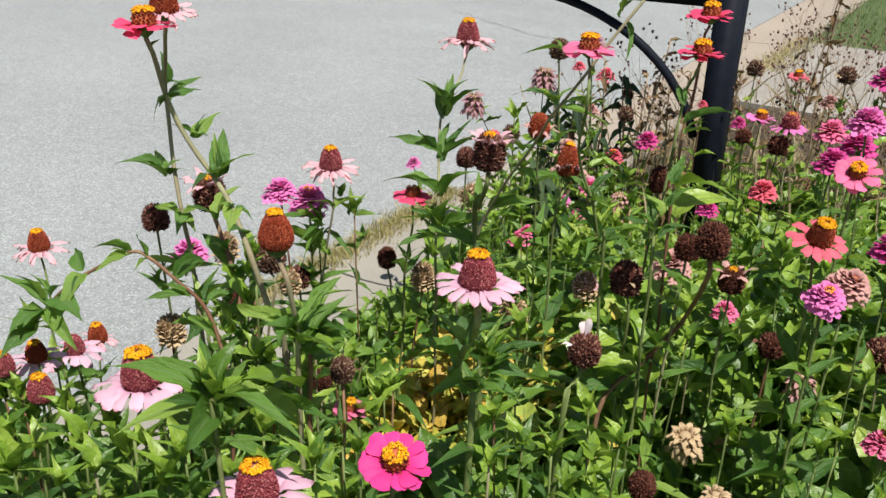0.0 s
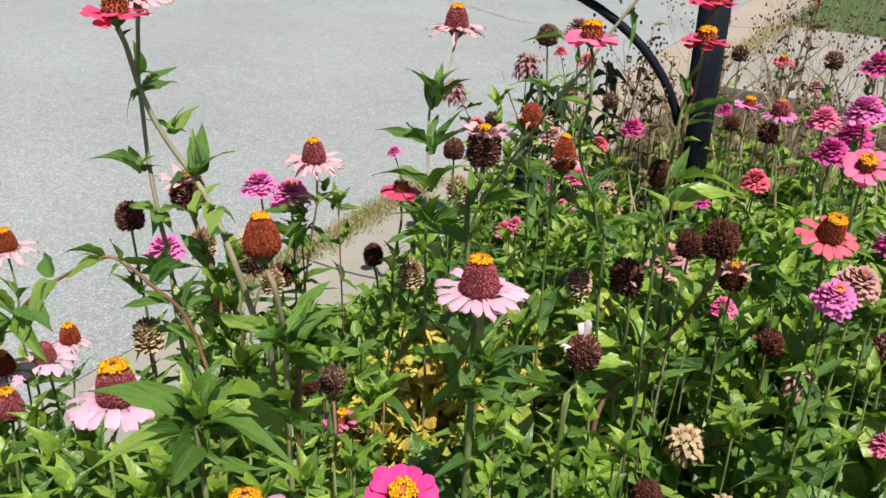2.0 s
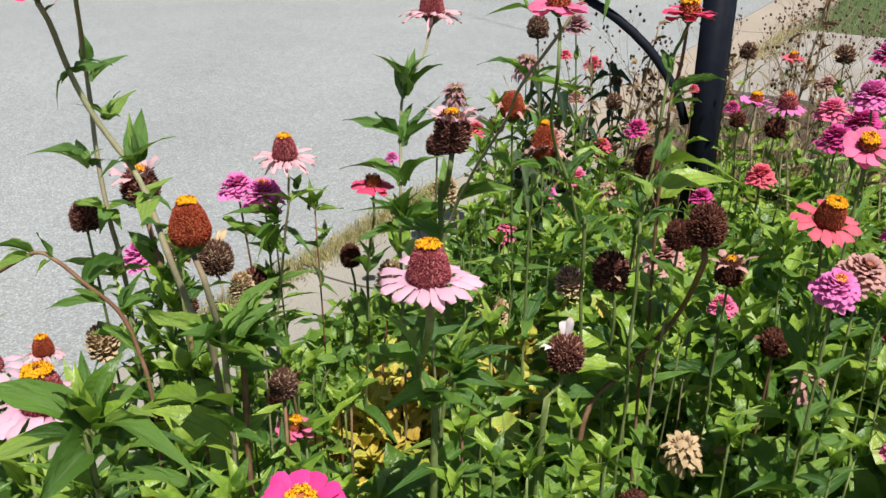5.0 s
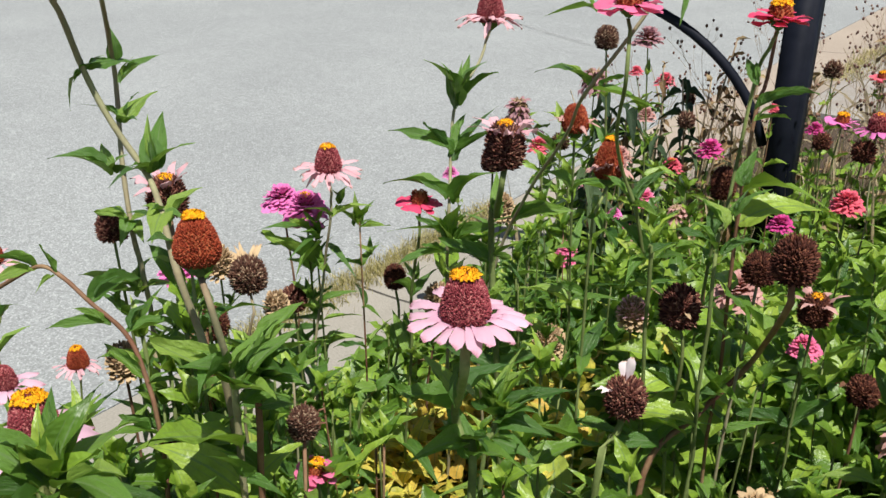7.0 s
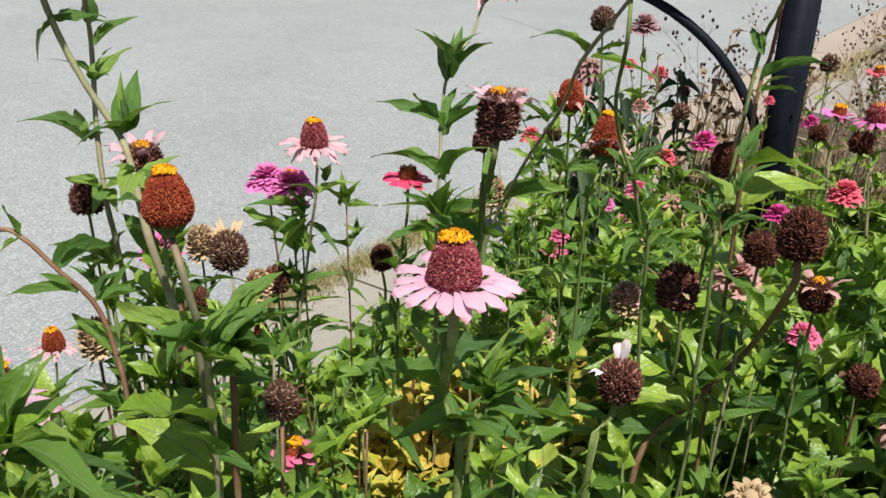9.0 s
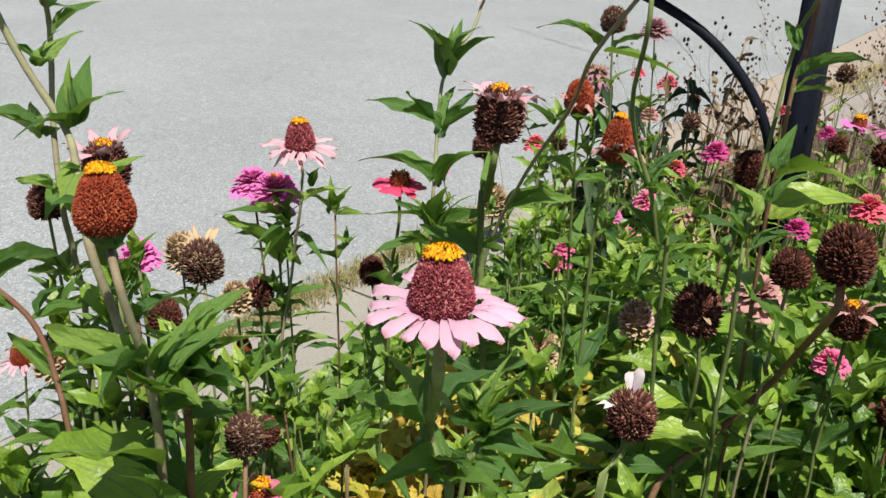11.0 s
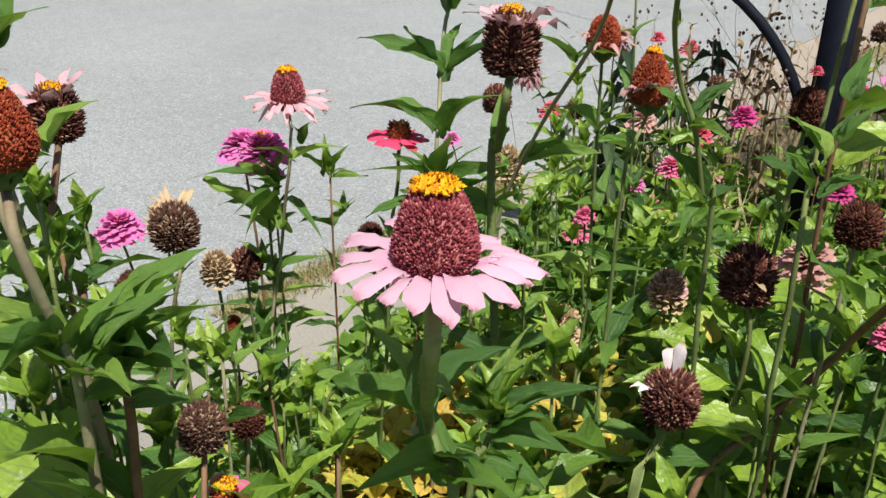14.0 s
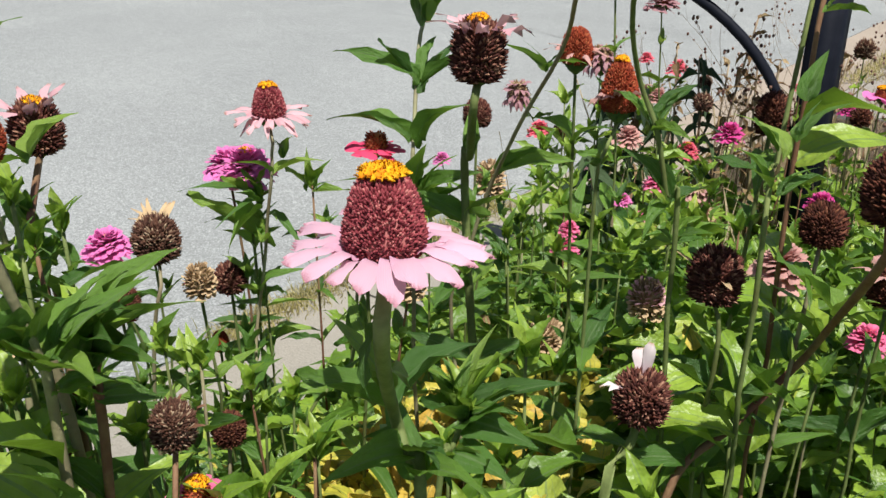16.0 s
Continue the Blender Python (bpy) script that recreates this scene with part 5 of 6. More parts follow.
zinnia('bare', (0.073, 1.266, 0.741), 0.024, 'pale', 'dark', 0, nodes=4)
zinnia('bare', (0.41, 2.291, 0.516), 0.030, 'pale', 'umber', 0, nodes=6)
zinnia('bare', (0.433, 2.501, 0.518), 0.024, 'pale', 'umber', 0, nodes=6)
zinnia('bare', (0.757, 2.462, 0.608), 0.032, 'pale', 'umber', 0, nodes=3)
zinnia('single', (0.861, 2.43, 0.613), 0.060, 'coral', 'rust', 1, nodes=6)
zinnia('bare', (0.908, 2.207, 0.659), 0.032, 'tan', 'umber', 0, petals=6, nodes=3)
zinnia('double', (0.836, 1.774, 0.768), 0.066, 'magenta', 'maroon', 0, nodes=5)
zinnia('double', (0.662, 2.147, 0.561), 0.040, 'magenta', 'maroon', 0, nodes=6)
zinnia('single', (0.661, 1.95, 0.633), 0.065, 'lilac', 'rust', 1, nodes=6)
zinnia('coned', (0.664, 1.743, 0.677), 0.03, 'lilac', 'maroon', 1, petals=13, nodes=6)
zinnia('double', (0.91, 2.294, 0.582), 0.050, 'fade', 'rust', 0, nodes=5)
zinnia('double', (0.705, 1.628, 0.704), 0.06, 'pink', 'maroon', 0, nodes=6)
zinnia('bare', (0.606, 1.851, 0.612), 0.024, 'pale', 'chestnut', 0, nodes=5)
zinnia('bare', (0.647, 1.736, 0.629), 0.029, 'pale', 'chestnut', 0, nodes=6)
zinnia('double', (0.362, 1.105, 0.669), 0.055, 'fade', 'rust', 0, nodes=4)
zinnia('bare', (0.414, 0.999, 0.697), 0.026, 'fade', 'chestnut', 1, petals=6, nodes=4)
zinnia('double', (0.433, 1.08, 0.621), 0.036, 'pink', 'maroon', 0, nodes=4)
zinnia('bare', (0.495, 1.064, 0.573), 0.027, 'brown', 'chestnut', 0, petals=4, nodes=4)
zinnia('double', (0.605, 1.033, 0.744), 0.055, 'magenta', 'maroon', 0, nodes=5)
zinnia('bare', (0.599, 0.982, 0.614), 0.034, 'brown', 'dark', 0, petals=6, nodes=4)
zinnia('double', (0.564, 0.853, 0.592), 0.040, 'pink', 'rust', 0, nodes=3)
zinnia('bare', (0.293, 0.728, 0.604), 0.022, 'pale', 'chestnut', 0, nodes=3)
zinnia('dry', (0.359, 0.708, 0.611), 0.034, 'tan', nodes=3)
zinnia('husk', (0.026, 1.136, 0.603), 0.036, 'tan', nodes=3)
zinnia('bare', (-0.132, 0.788, 0.626), 0.032, 'pale', 'dark', 0, nodes=3)
zinnia('husk', (0.156, 1.275, 0.472), 0.045, 'tan', nodes=2)
zinnia('double', (0.483, 1.505, 0.592), 0.040, 'magenta', 'maroon', 0, nodes=4)
zinnia('double', (0.274, 1.809, 0.443), 0.030, 'pink', 'maroon', 0, nodes=4)
zinnia('double', (0.348, 1.708, 0.482), 0.035, 'pink', 'maroon', 0, nodes=4)
zinnia('double', (0.302, 1.827, 0.498), 0.050, 'pink', 'maroon', 0, nodes=4)
zinnia('double', (0.191, 1.933, 0.475), 0.040, 'blush', 'maroon', 0, nodes=4)
zinnia('bare', (-0.071, 0.92, 0.57), 0.022, 'pale', 'chestnut', 0, nodes=3)
zinnia('double', (0.316, 2.25, 0.545), 0.05, 'fade', 'maroon', 0, nodes=4)
zinnia('double', (0.577, 2.18, 0.595), 0.028, 'coral', 'maroon', 0, nodes=3)
plant = zinnia('shoot', (0.273, 0.901, 1.063), 0.030, tone='pale', r=0.0017, nodes=0, stem=((0.191, 0.875, 0.952), (0.167, 0.987, 0.872), (0.119, 1.052, 0.764), (0.096, 1.063, 0.679), (0.079, 1.079, 0.603),))
add_leaf(plant, (0.188, 0.94, 0.93), (0.144, 0.921, 0.946), 0.03)
add_leaf(plant, (0.191, 0.94, 0.929), (0.243, 0.918, 0.919), 0.03)
add_leaf(plant, (0.156, 1.022, 0.851), (0.125, 1.016, 0.871), 0.028)
add_leaf(plant, (0.156, 1.022, 0.851), (0.186, 1.024, 0.857), 0.028)
add_leaf(plant, (0.244, 0.925, 1.027), (0.269, 0.93, 1.055))
add_leaf(plant, (0.25, 0.923, 1.023), (0.252, 0.9, 0.989))
add_leaf(plant, (0.118, 1.061, 0.759), (0.181, 1.065, 0.771), 0.03)
add_leaf(plant, (0.104, 1.072, 0.702), (0.134, 1.064, 0.681))
add_leaf(plant, (0.099, 1.07, 0.697), (0.068, 1.08, 0.727))
zinnia('shoot', (-0.285, 0.666, 0.685), 0.030, nodes=5, first=0.004, tuft=0.9, leaf=0.09, r=0.0013)
zinnia('shoot', (-0.221, 0.638, 0.689), 0.030, nodes=5, first=0.004, tuft=0.9, leaf=0.09, r=0.0013)
zinnia('shoot', (-0.25, 0.576, 0.702), 0.030, nodes=5, first=0.004, tuft=0.9, leaf=0.09, r=0.0013)
zinnia('shoot', (-0.303, 0.749, 0.686), 0.030, nodes=5, first=0.004, tuft=0.9, leaf=0.09, r=0.0013)
zinnia('shoot', (-0.16, 0.603, 0.707), 0.030, nodes=5, first=0.004, tuft=0.9, leaf=0.09, r=0.0013)
zinnia('shoot', (-0.115, 0.574, 0.706), 0.030, nodes=5, first=0.004, tuft=0.9, leaf=0.09, r=0.0013)
zinnia('shoot', (-0.334, 0.702, 0.682), 0.030, nodes=5, first=0.004, tuft=0.9, leaf=0.09, r=0.0013)
zinnia('shoot', (-0.128, 0.675, 0.701), 0.030, nodes=5, first=0.004, tuft=0.9, leaf=0.09, r=0.0013)
zinnia('shoot', (-0.19, 0.73, 0.683), 0.030, nodes=5, first=0.004, tuft=0.9, leaf=0.09, r=0.0013)
zinnia('shoot', (-0.088, 0.775, 0.697), 0.030, nodes=5, first=0.004, tuft=0.9, leaf=0.066, r=0.0013)
zinnia('shoot', (-0.066, 0.877, 0.665), 0.030, nodes=5, first=0.004, tuft=0.9, leaf=0.066, r=0.0013)
zinnia('shoot', (0.034, 0.631, 0.705), 0.030, nodes=5, first=0.004, tuft=0.9, leaf=0.066, r=0.0013)
zinnia('shoot', (0.032, 0.827, 0.639), 0.030, nodes=5, first=0.004, tuft=0.9, leaf=0.066, r=0.0013)
zinnia('shoot', (0.013, 0.557, 0.75), 0.030, nodes=5, first=0.004, tuft=0.9, leaf=0.066, r=0.0013)
zinnia('shoot', (0.157, 0.809, 0.662), 0.030, nodes=5, first=0.004, tuft=0.9, leaf=0.066, r=0.0013)
zinnia('shoot', (0.201, 0.701, 0.667), 0.030, nodes=5, first=0.004, tuft=0.9, leaf=0.066, r=0.0013)
zinnia('shoot', (0.145, 0.644, 0.694), 0.030, nodes=5, first=0.004, tuft=0.9, leaf=0.066, r=0.0013)
zinnia('shoot', (0.303, 0.917, 0.642), 0.030, nodes=5, first=0.004, tuft=0.9, leaf=0.066, r=0.0013)
zinnia('shoot', (0.364, 0.956, 0.654), 0.030, nodes=5, first=0.004, tuft=0.9, leaf=0.066, r=0.0013)
zinnia('shoot', (0.431, 0.918, 0.605), 0.030, nodes=5, first=0.004, tuft=0.9, leaf=0.066, r=0.0013)
zinnia('shoot', (0.509, 0.824, 0.617), 0.030, nodes=5, first=0.004, tuft=0.9, leaf=0.066, r=0.0013)
zinnia('shoot', (0.392, 0.825, 0.62), 0.030, nodes=5, first=0.004, tuft=0.9, leaf=0.066, r=0.0013)
zinnia('shoot', (0.467, 0.769, 0.641), 0.030, nodes=5, first=0.004, tuft=0.9, leaf=0.066, r=0.0013)
zinnia('shoot', (0.271, 0.756, 0.644), 0.030, nodes=5, first=0.004, tuft=0.9, leaf=0.066, r=0.0013)
zinnia('shoot', (0.509, 1.736, 0.543), 0.030, nodes=5, first=0.004, tuft=0.9, leaf=0.066, r=0.0013)
zinnia('shoot', (0.503, 1.63, 0.551), 0.030, nodes=5, first=0.004, tuft=0.9, leaf=0.066, r=0.0013)
zinnia('shoot', (0.549, 1.234, 0.69), 0.030, nodes=5, first=0.004, tuft=0.9, leaf=0.066, r=0.0013)
zinnia('shoot', (0.499, 1.237, 0.66), 0.030, nodes=5, first=0.004, tuft=0.9, leaf=0.066, r=0.0013)
zinnia('shoot', (0.543, 0.924, 0.713), 0.030, nodes=5, first=0.004, tuft=0.9, leaf=0.066, r=0.0013)
zinnia('shoot', (0.069, 1.249, 0.65), 0.030, nodes=4, first=0.004, tuft=0.7, leaf=0.064, r=0.0013)
zinnia('shoot', (0.016, 1.3, 0.645), 0.030, nodes=4, first=0.004, tuft=0.7, leaf=0.064, r=0.0013)
zinnia('shoot', (0.084, 1.45, 0.595), 0.030, nodes=4, first=0.004, tuft=0.7, leaf=0.064, r=0.0013)
zinnia('shoot', (0.116, 1.386, 0.572), 0.030, nodes=4, first=0.004, tuft=0.7, leaf=0.064, r=0.0013)
zinnia('shoot', (0.157, 1.428, 0.537), 0.030, nodes=4, first=0.004, tuft=0.7, leaf=0.064, r=0.0013)
zinnia('shoot', (0.118, 1.332, 0.614), 0.030, nodes=4, first=0.004, tuft=0.7, leaf=0.064, r=0.0013)
zinnia('shoot', (0.129, 1.388, 0.614), 0.030, nodes=4, first=0.004, tuft=0.7, leaf=0.064, r=0.0013)
zinnia('shoot', (0.108, 1.277, 0.616), 0.030, nodes=4, first=0.004, tuft=0.7, leaf=0.064, r=0.0013)
zinnia('shoot', (0.116, 1.371, 0.61), 0.030, nodes=4, first=0.004, tuft=0.7, leaf=0.064, r=0.0013)
zinnia('shoot', (0.122, 1.583, 0.581), 0.030, nodes=4, first=0.004, tuft=0.7, leaf=0.064, r=0.0013)
zinnia('shoot', (0.104, 1.303, 0.577), 0.030, nodes=4, first=0.004, tuft=0.7, leaf=0.064, r=0.0013)
zinnia('shoot', (0.159, 1.522, 0.563), 0.030, nodes=4, first=0.004, tuft=0.7, leaf=0.064, r=0.0013)
zinnia('shoot', (0.208, 1.465, 0.557), 0.030, nodes=4, first=0.004, tuft=0.7, leaf=0.064, r=0.0013)
zinnia('shoot', (0.156, 1.838, 0.526), 0.030, nodes=4, first=0.004, tuft=0.7, leaf=0.064, r=0.0013)
zinnia('shoot', (0.284, 1.482, 0.614), 0.030, nodes=4, first=0.004, tuft=0.7, leaf=0.064, r=0.0013)
zinnia('shoot', (0.283, 1.318, 0.617), 0.030, nodes=4, first=0.004, tuft=0.7, leaf=0.064, r=0.0013)
zinnia('shoot', (0.232, 1.261, 0.609), 0.030, nodes=4, first=0.004, tuft=0.7, leaf=0.064, r=0.0013)
zinnia('shoot', (0.349, 1.271, 0.643), 0.030, nodes=4, first=0.004, tuft=0.7, leaf=0.064, r=0.0013)
zinnia('shoot', (0.382, 1.171, 0.664), 0.030, nodes=4, first=0.004, tuft=0.7, leaf=0.064, r=0.0013)
zinnia('shoot', (0.361, 1.622, 0.56), 0.030, nodes=4, first=0.004, tuft=0.7, leaf=0.064, r=0.0013)
zinnia('shoot', (-0.123, 1.138, 0.694), 0.030, nodes=4, first=0.004, tuft=0.7, leaf=0.064, r=0.0013)
zinnia('shoot', (-0.078, 1.174, 0.696), 0.030, nodes=4, first=0.004, tuft=0.7, leaf=0.064, r=0.0013)
zinnia('shoot', (-0.052, 1.201, 0.526), 0.030, nodes=4, first=0.004, tuft=0.7, leaf=0.064, r=0.0013)
zinnia('shoot', (0.283, 1.272, 0.654), 0.030, nodes=4, first=0.004, tuft=0.7, leaf=0.064, r=0.0013)
zinnia('shoot', (0.18, 0.999, 0.615), 0.030, nodes=4, first=0.004, tuft=0.7, leaf=0.064, r=0.0013)
zinnia('shoot', (0.113, 0.992, 0.61), 0.030, nodes=4, first=0.004, tuft=0.7, leaf=0.064, r=0.0013)
zinnia('shoot', (0.155, 1.183, 0.555), 0.030, nodes=4, first=0.004, tuft=0.7, leaf=0.064, r=0.0013)
zinnia('shoot', (0.307, 1.058, 0.614), 0.030, nodes=4, first=0.004, tuft=0.7, leaf=0.064, r=0.0013)
zinnia('shoot', (0.363, 1.106, 0.616), 0.030, nodes=4, first=0.004, tuft=0.7, leaf=0.064, r=0.0013)
zinnia('shoot', (0.391, 1.052, 0.606), 0.030, nodes=4, first=0.004, tuft=0.7, leaf=0.064, r=0.0013)
zinnia('shoot', (-0.073, 0.697, 0.749), 0.030, nodes=4, first=0.004, tuft=0.7, leaf=0.064, r=0.0013)
zinnia('shoot', (-0.061, 0.689, 0.724), 0.030, nodes=4, first=0.004, tuft=0.7, leaf=0.064, r=0.0013)
zinnia('shoot', (-0.042, 0.752, 0.695), 0.030, nodes=4, first=0.004, tuft=0.7, leaf=0.064, r=0.0013)
zinnia('shoot', (-0.106, 0.93, 0.631), 0.030, nodes=4, first=0.004, tuft=0.7, leaf=0.064, r=0.0013)
zinnia('shoot', (-0.084, 0.966, 0.568), 0.030, nodes=4, first=0.004, tuft=0.7, leaf=0.064, r=0.0013)
zinnia('shoot', (-0.056, 1.024, 0.546), 0.030, nodes=4, first=0.004, tuft=0.7, leaf=0.064, r=0.0013)
zinnia('shoot', (0.01, 0.894, 0.585), 0.030, nodes=4, first=0.004, tuft=0.7, leaf=0.064, r=0.0013)
zinnia('shoot', (-0.123, 0.743, 0.718), 0.030, nodes=4, first=0.004, tuft=0.7, leaf=0.064, r=0.0013)
zinnia('shoot', (-0.11, 0.908, 0.656), 0.030, nodes=4, first=0.004, tuft=0.7, leaf=0.064, r=0.0013)
zinnia('shoot', (-0.066, 0.955, 0.6), 0.030, nodes=4, first=0.004, tuft=0.7, leaf=0.064, r=0.0013)
zinnia('shoot', (-0.058, 0.964, 0.572), 0.030, nodes=4, first=0.004, tuft=0.7, leaf=0.064, r=0.0013)
zinnia('shoot', (0, 0.919, 0.564), 0.030, nodes=4, first=0.004, tuft=0.7, leaf=0.064, r=0.0013)
zinnia('shoot', (-0.108, 0.751, 0.656), 0.030, nodes=4, first=0.004, tuft=0.7, leaf=0.064, r=0.0013)
zinnia('shoot', (-0.095, 0.742, 0.784), 0.030, nodes=5, first=0.004, tuft=1, leaf=0.075, r=0.002)
zinnia('shoot', (-0.116, 0.747, 0.746), 0.030, nodes=5, first=0.004, tuft=1, leaf=0.075, r=0.002)
zinnia('shoot', (-0.127, 0.811, 0.759), 0.030, nodes=5, first=0.004, tuft=1, leaf=0.075, r=0.002)
zinnia('shoot', (-0.151, 0.774, 0.759), 0.030, nodes=5, first=0.004, tuft=1, leaf=0.075, r=0.002)
zinnia('shoot', (-0.287, 0.66, 0.714), 0.030, nodes=4, first=0.004, tuft=0.6, leaf=0.066, r=0.0013)
zinnia('shoot', (-0.237, 0.648, 0.715), 0.030, nodes=4, first=0.004, tuft=0.6, leaf=0.066, r=0.0013)
zinnia('shoot', (-0.185, 0.628, 0.721), 0.030, nodes=4, first=0.004, tuft=0.6, leaf=0.066, r=0.0013)
zinnia('shoot', (-0.236, 0.594, 0.713), 0.030, nodes=4, first=0.004, tuft=0.6, leaf=0.066, r=0.0013)
zinnia('shoot', (-0.176, 0.572, 0.712), 0.030, nodes=4, first=0.004, tuft=0.6, leaf=0.066, r=0.0013)
zinnia('shoot', (-0.142, 0.599, 0.723), 0.030, nodes=4, first=0.004, tuft=0.6, leaf=0.066, r=0.0013)
zinnia('shoot', (-0.276, 0.618, 0.703), 0.030, nodes=4, first=0.004, tuft=0.6, leaf=0.066, r=0.0013)
zinnia('shoot', (-0.099, 0.577, 0.733), 0.030, nodes=4, first=0.004, tuft=0.6, leaf=0.066, r=0.0013)
zinnia('shoot', (-0.19, 0.545, 0.721), 0.030, nodes=4, first=0.004, tuft=0.6, leaf=0.066, r=0.0013)
zinnia('shoot', (-0.049, 0.625, 0.726), 0.030, nodes=4, first=0.004, tuft=0.6, leaf=0.066, r=0.0013)
zinnia('shoot', (-0.018, 0.541, 0.743), 0.030, nodes=4, first=0.004, tuft=0.6, leaf=0.066, r=0.0013)
zinnia('shoot', (0.017, 0.713, 0.682), 0.030, nodes=4, first=0.004, tuft=0.6, leaf=0.066, r=0.0013)
zinnia('shoot', (0.145, 0.739, 0.675), 0.030, nodes=4, first=0.004, tuft=0.6, leaf=0.066, r=0.0013)
zinnia('shoot', (0.117, 0.843, 0.643), 0.030, nodes=4, first=0.004, tuft=0.6, leaf=0.066, r=0.0013)
zinnia('shoot', (0.174, 0.704, 0.674), 0.030, nodes=4, first=0.004, tuft=0.6, leaf=0.066, r=0.0013)
zinnia('shoot', (0.126, 2.165, 0.551), 0.030, nodes=4, first=0.004, tuft=0.5, leaf=0.095, r=0.0018)
zinnia('shoot', (0.198, 2.158, 0.523), 0.030, nodes=4, first=0.004, tuft=0.5, leaf=0.095, r=0.0018)
zinnia('shoot', (0.154, 1.841, 0.536), 0.030, nodes=4, first=0.004, tuft=0.5, leaf=0.095, r=0.0018)
zinnia('shoot', (0.282, 2.256, 0.501), 0.030, nodes=4, first=0.004, tuft=0.5, leaf=0.095, r=0.0018)
zinnia('shoot', (0.332, 2.035, 0.486), 0.030, nodes=4, first=0.004, tuft=0.5, leaf=0.095, r=0.0018)
zinnia('shoot', (0.099, 1.942, 0.52), 0.030, nodes=4, first=0.004, tuft=0.5, leaf=0.095, r=0.0018)
zinnia('shoot', (0.386, 1.924, 0.494), 0.030, nodes=4, first=0.004, tuft=0.5, leaf=0.095, r=0.0018)
zinnia('shoot', (0.237, 2.038, 0.478), 0.030, nodes=4, first=0.004, tuft=0.5, leaf=0.095, r=0.0018)
zinnia('shoot', (0.319, 2.562, 0.478), 0.030, nodes=4, first=0.004, tuft=0.5, leaf=0.095, r=0.0018)
zinnia('shoot', (-0.114, 0.817, 0.789), 0.030, nodes=3, first=0.004, tuft=0.6, leaf=0.05, r=0.0014)
zinnia('shoot', (-0.081, 0.734, 0.839), 0.030, nodes=3, first=0.004, tuft=0.6, leaf=0.05, r=0.0014)
zinnia('shoot', (-0.099, 0.769, 0.799), 0.030, nodes=3, first=0.004, tuft=0.6, leaf=0.05, r=0.0014)


# ---- low foliage of the bed ----
def canopy(x, y):
    """How high the leaves stand over the soil."""
    p = kerb_p(x, y)
    far = min(1.0, max(0.0, (y - 1.3) / 0.5))
    h = min(0.54 - 0.25 * far, max(0.06, (p - 0.42) * (0.66 + 0.4 * min(1.0, max(0.0, (y - 1.45) / 0.3)))))
    h = max(h, 0.64 * math.exp(-(((x + 0.33) / 0.3) ** 2) - ((y - 0.74) / 0.24) ** 2) if p > 0.5 else 0.0)
    h *= 1 - 0.5 * math.exp(-(((x - 0.56) / 0.17) ** 2) - ((y - 1.95) / 0.34) ** 2)
    return h * (0.82 + 0.3 * noise.noise(Vector((x * 5, y * 5, 7))))


def foliage(name, count, region, material, label, size, seed, low=0.25, skip=None, lift=0.0, keep=False):
    rnd = random.Random(seed)
    mats = []
    while len(mats) < count:
        x, y = region(rnd)
        if kerb_p(x, y) < 0.475 or (skip and skip(x, y)):
            continue
        top = canopy(x, y)
        z = 0.05 + lift + top * (low + (1 - low) * rnd.random() ** 0.7)
        a, e = rnd.uniform(0, 6.283), rnd.gauss(0.2, 0.45)
        ln = size * rnd.uniform(0.6, 1.25)
        base = Vector((x, y, z))
        tip = base + ln * Vector((math.cos(a) * math.cos(e), math.sin(a) * math.cos(e), math.sin(e)))
        if not keep and not is_clear(base.lerp(tip, 0.5)):
            continue
        mats.append((rnd.randrange(8), aim(base, tip, ln * rnd.uniform(0.36, 0.6), roll=rnd.uniform(-0.5, 0.5)) @ Matrix.Diagonal((1, 1, rnd.uniform(0.6, 1.7), 1))))
    return tagged(scatter(name, FOLIAGE_DATA, mats, material), label, "foliage", "", "stuff")


foliage("zinnia_foliage", 15500, lambda r: (0.4 + 1.15 * max(-1.0, min(1.2, r.gauss(0, 0.62))), 1.3 + 1.0 * max(-1.1, min(1.1, r.gauss(0, 0.62)))), M_MASS, "dense green zinnia leaves filling the bed", 0.064, 1,
        skip=lambda x, y: ((x - 0.03) / 0.2) ** 2 + ((y - 1.13) / 0.16) ** 2 < 1)
foliage("zinnia_foliage", 1000, lambda r: (r.gauss(0.95, 0.35), r.gauss(2.35, 0.22)), M_MASS, "dense green zinnia leaves filling the bed", 0.065, 2)
foliage("zinnia_foliage", 5200, lambda r: (r.gauss(-0.33, 0.24), r.gauss(0.74, 0.2)), M_MASS, "dense green zinnia leaves filling the bed", 0.07, 9, 0.4)
foliage("yellow_foliage", 1300, lambda r: (r.gauss(0.02, 0.11), r.gauss(1.12, 0.09)), M_YELLOWLEAF, "yellowing zinnia leaves low in the bed", 0.034, 3, 0.7, None, 0.05, True)
foliage("dry_foliage", 700, lambda r: (r.uniform(-0.5, 1.7), r.uniform(0.5, 3.2)), M_DRYLEAF, "withered brown leaves among the stems", 0.05, 4, 0.05)


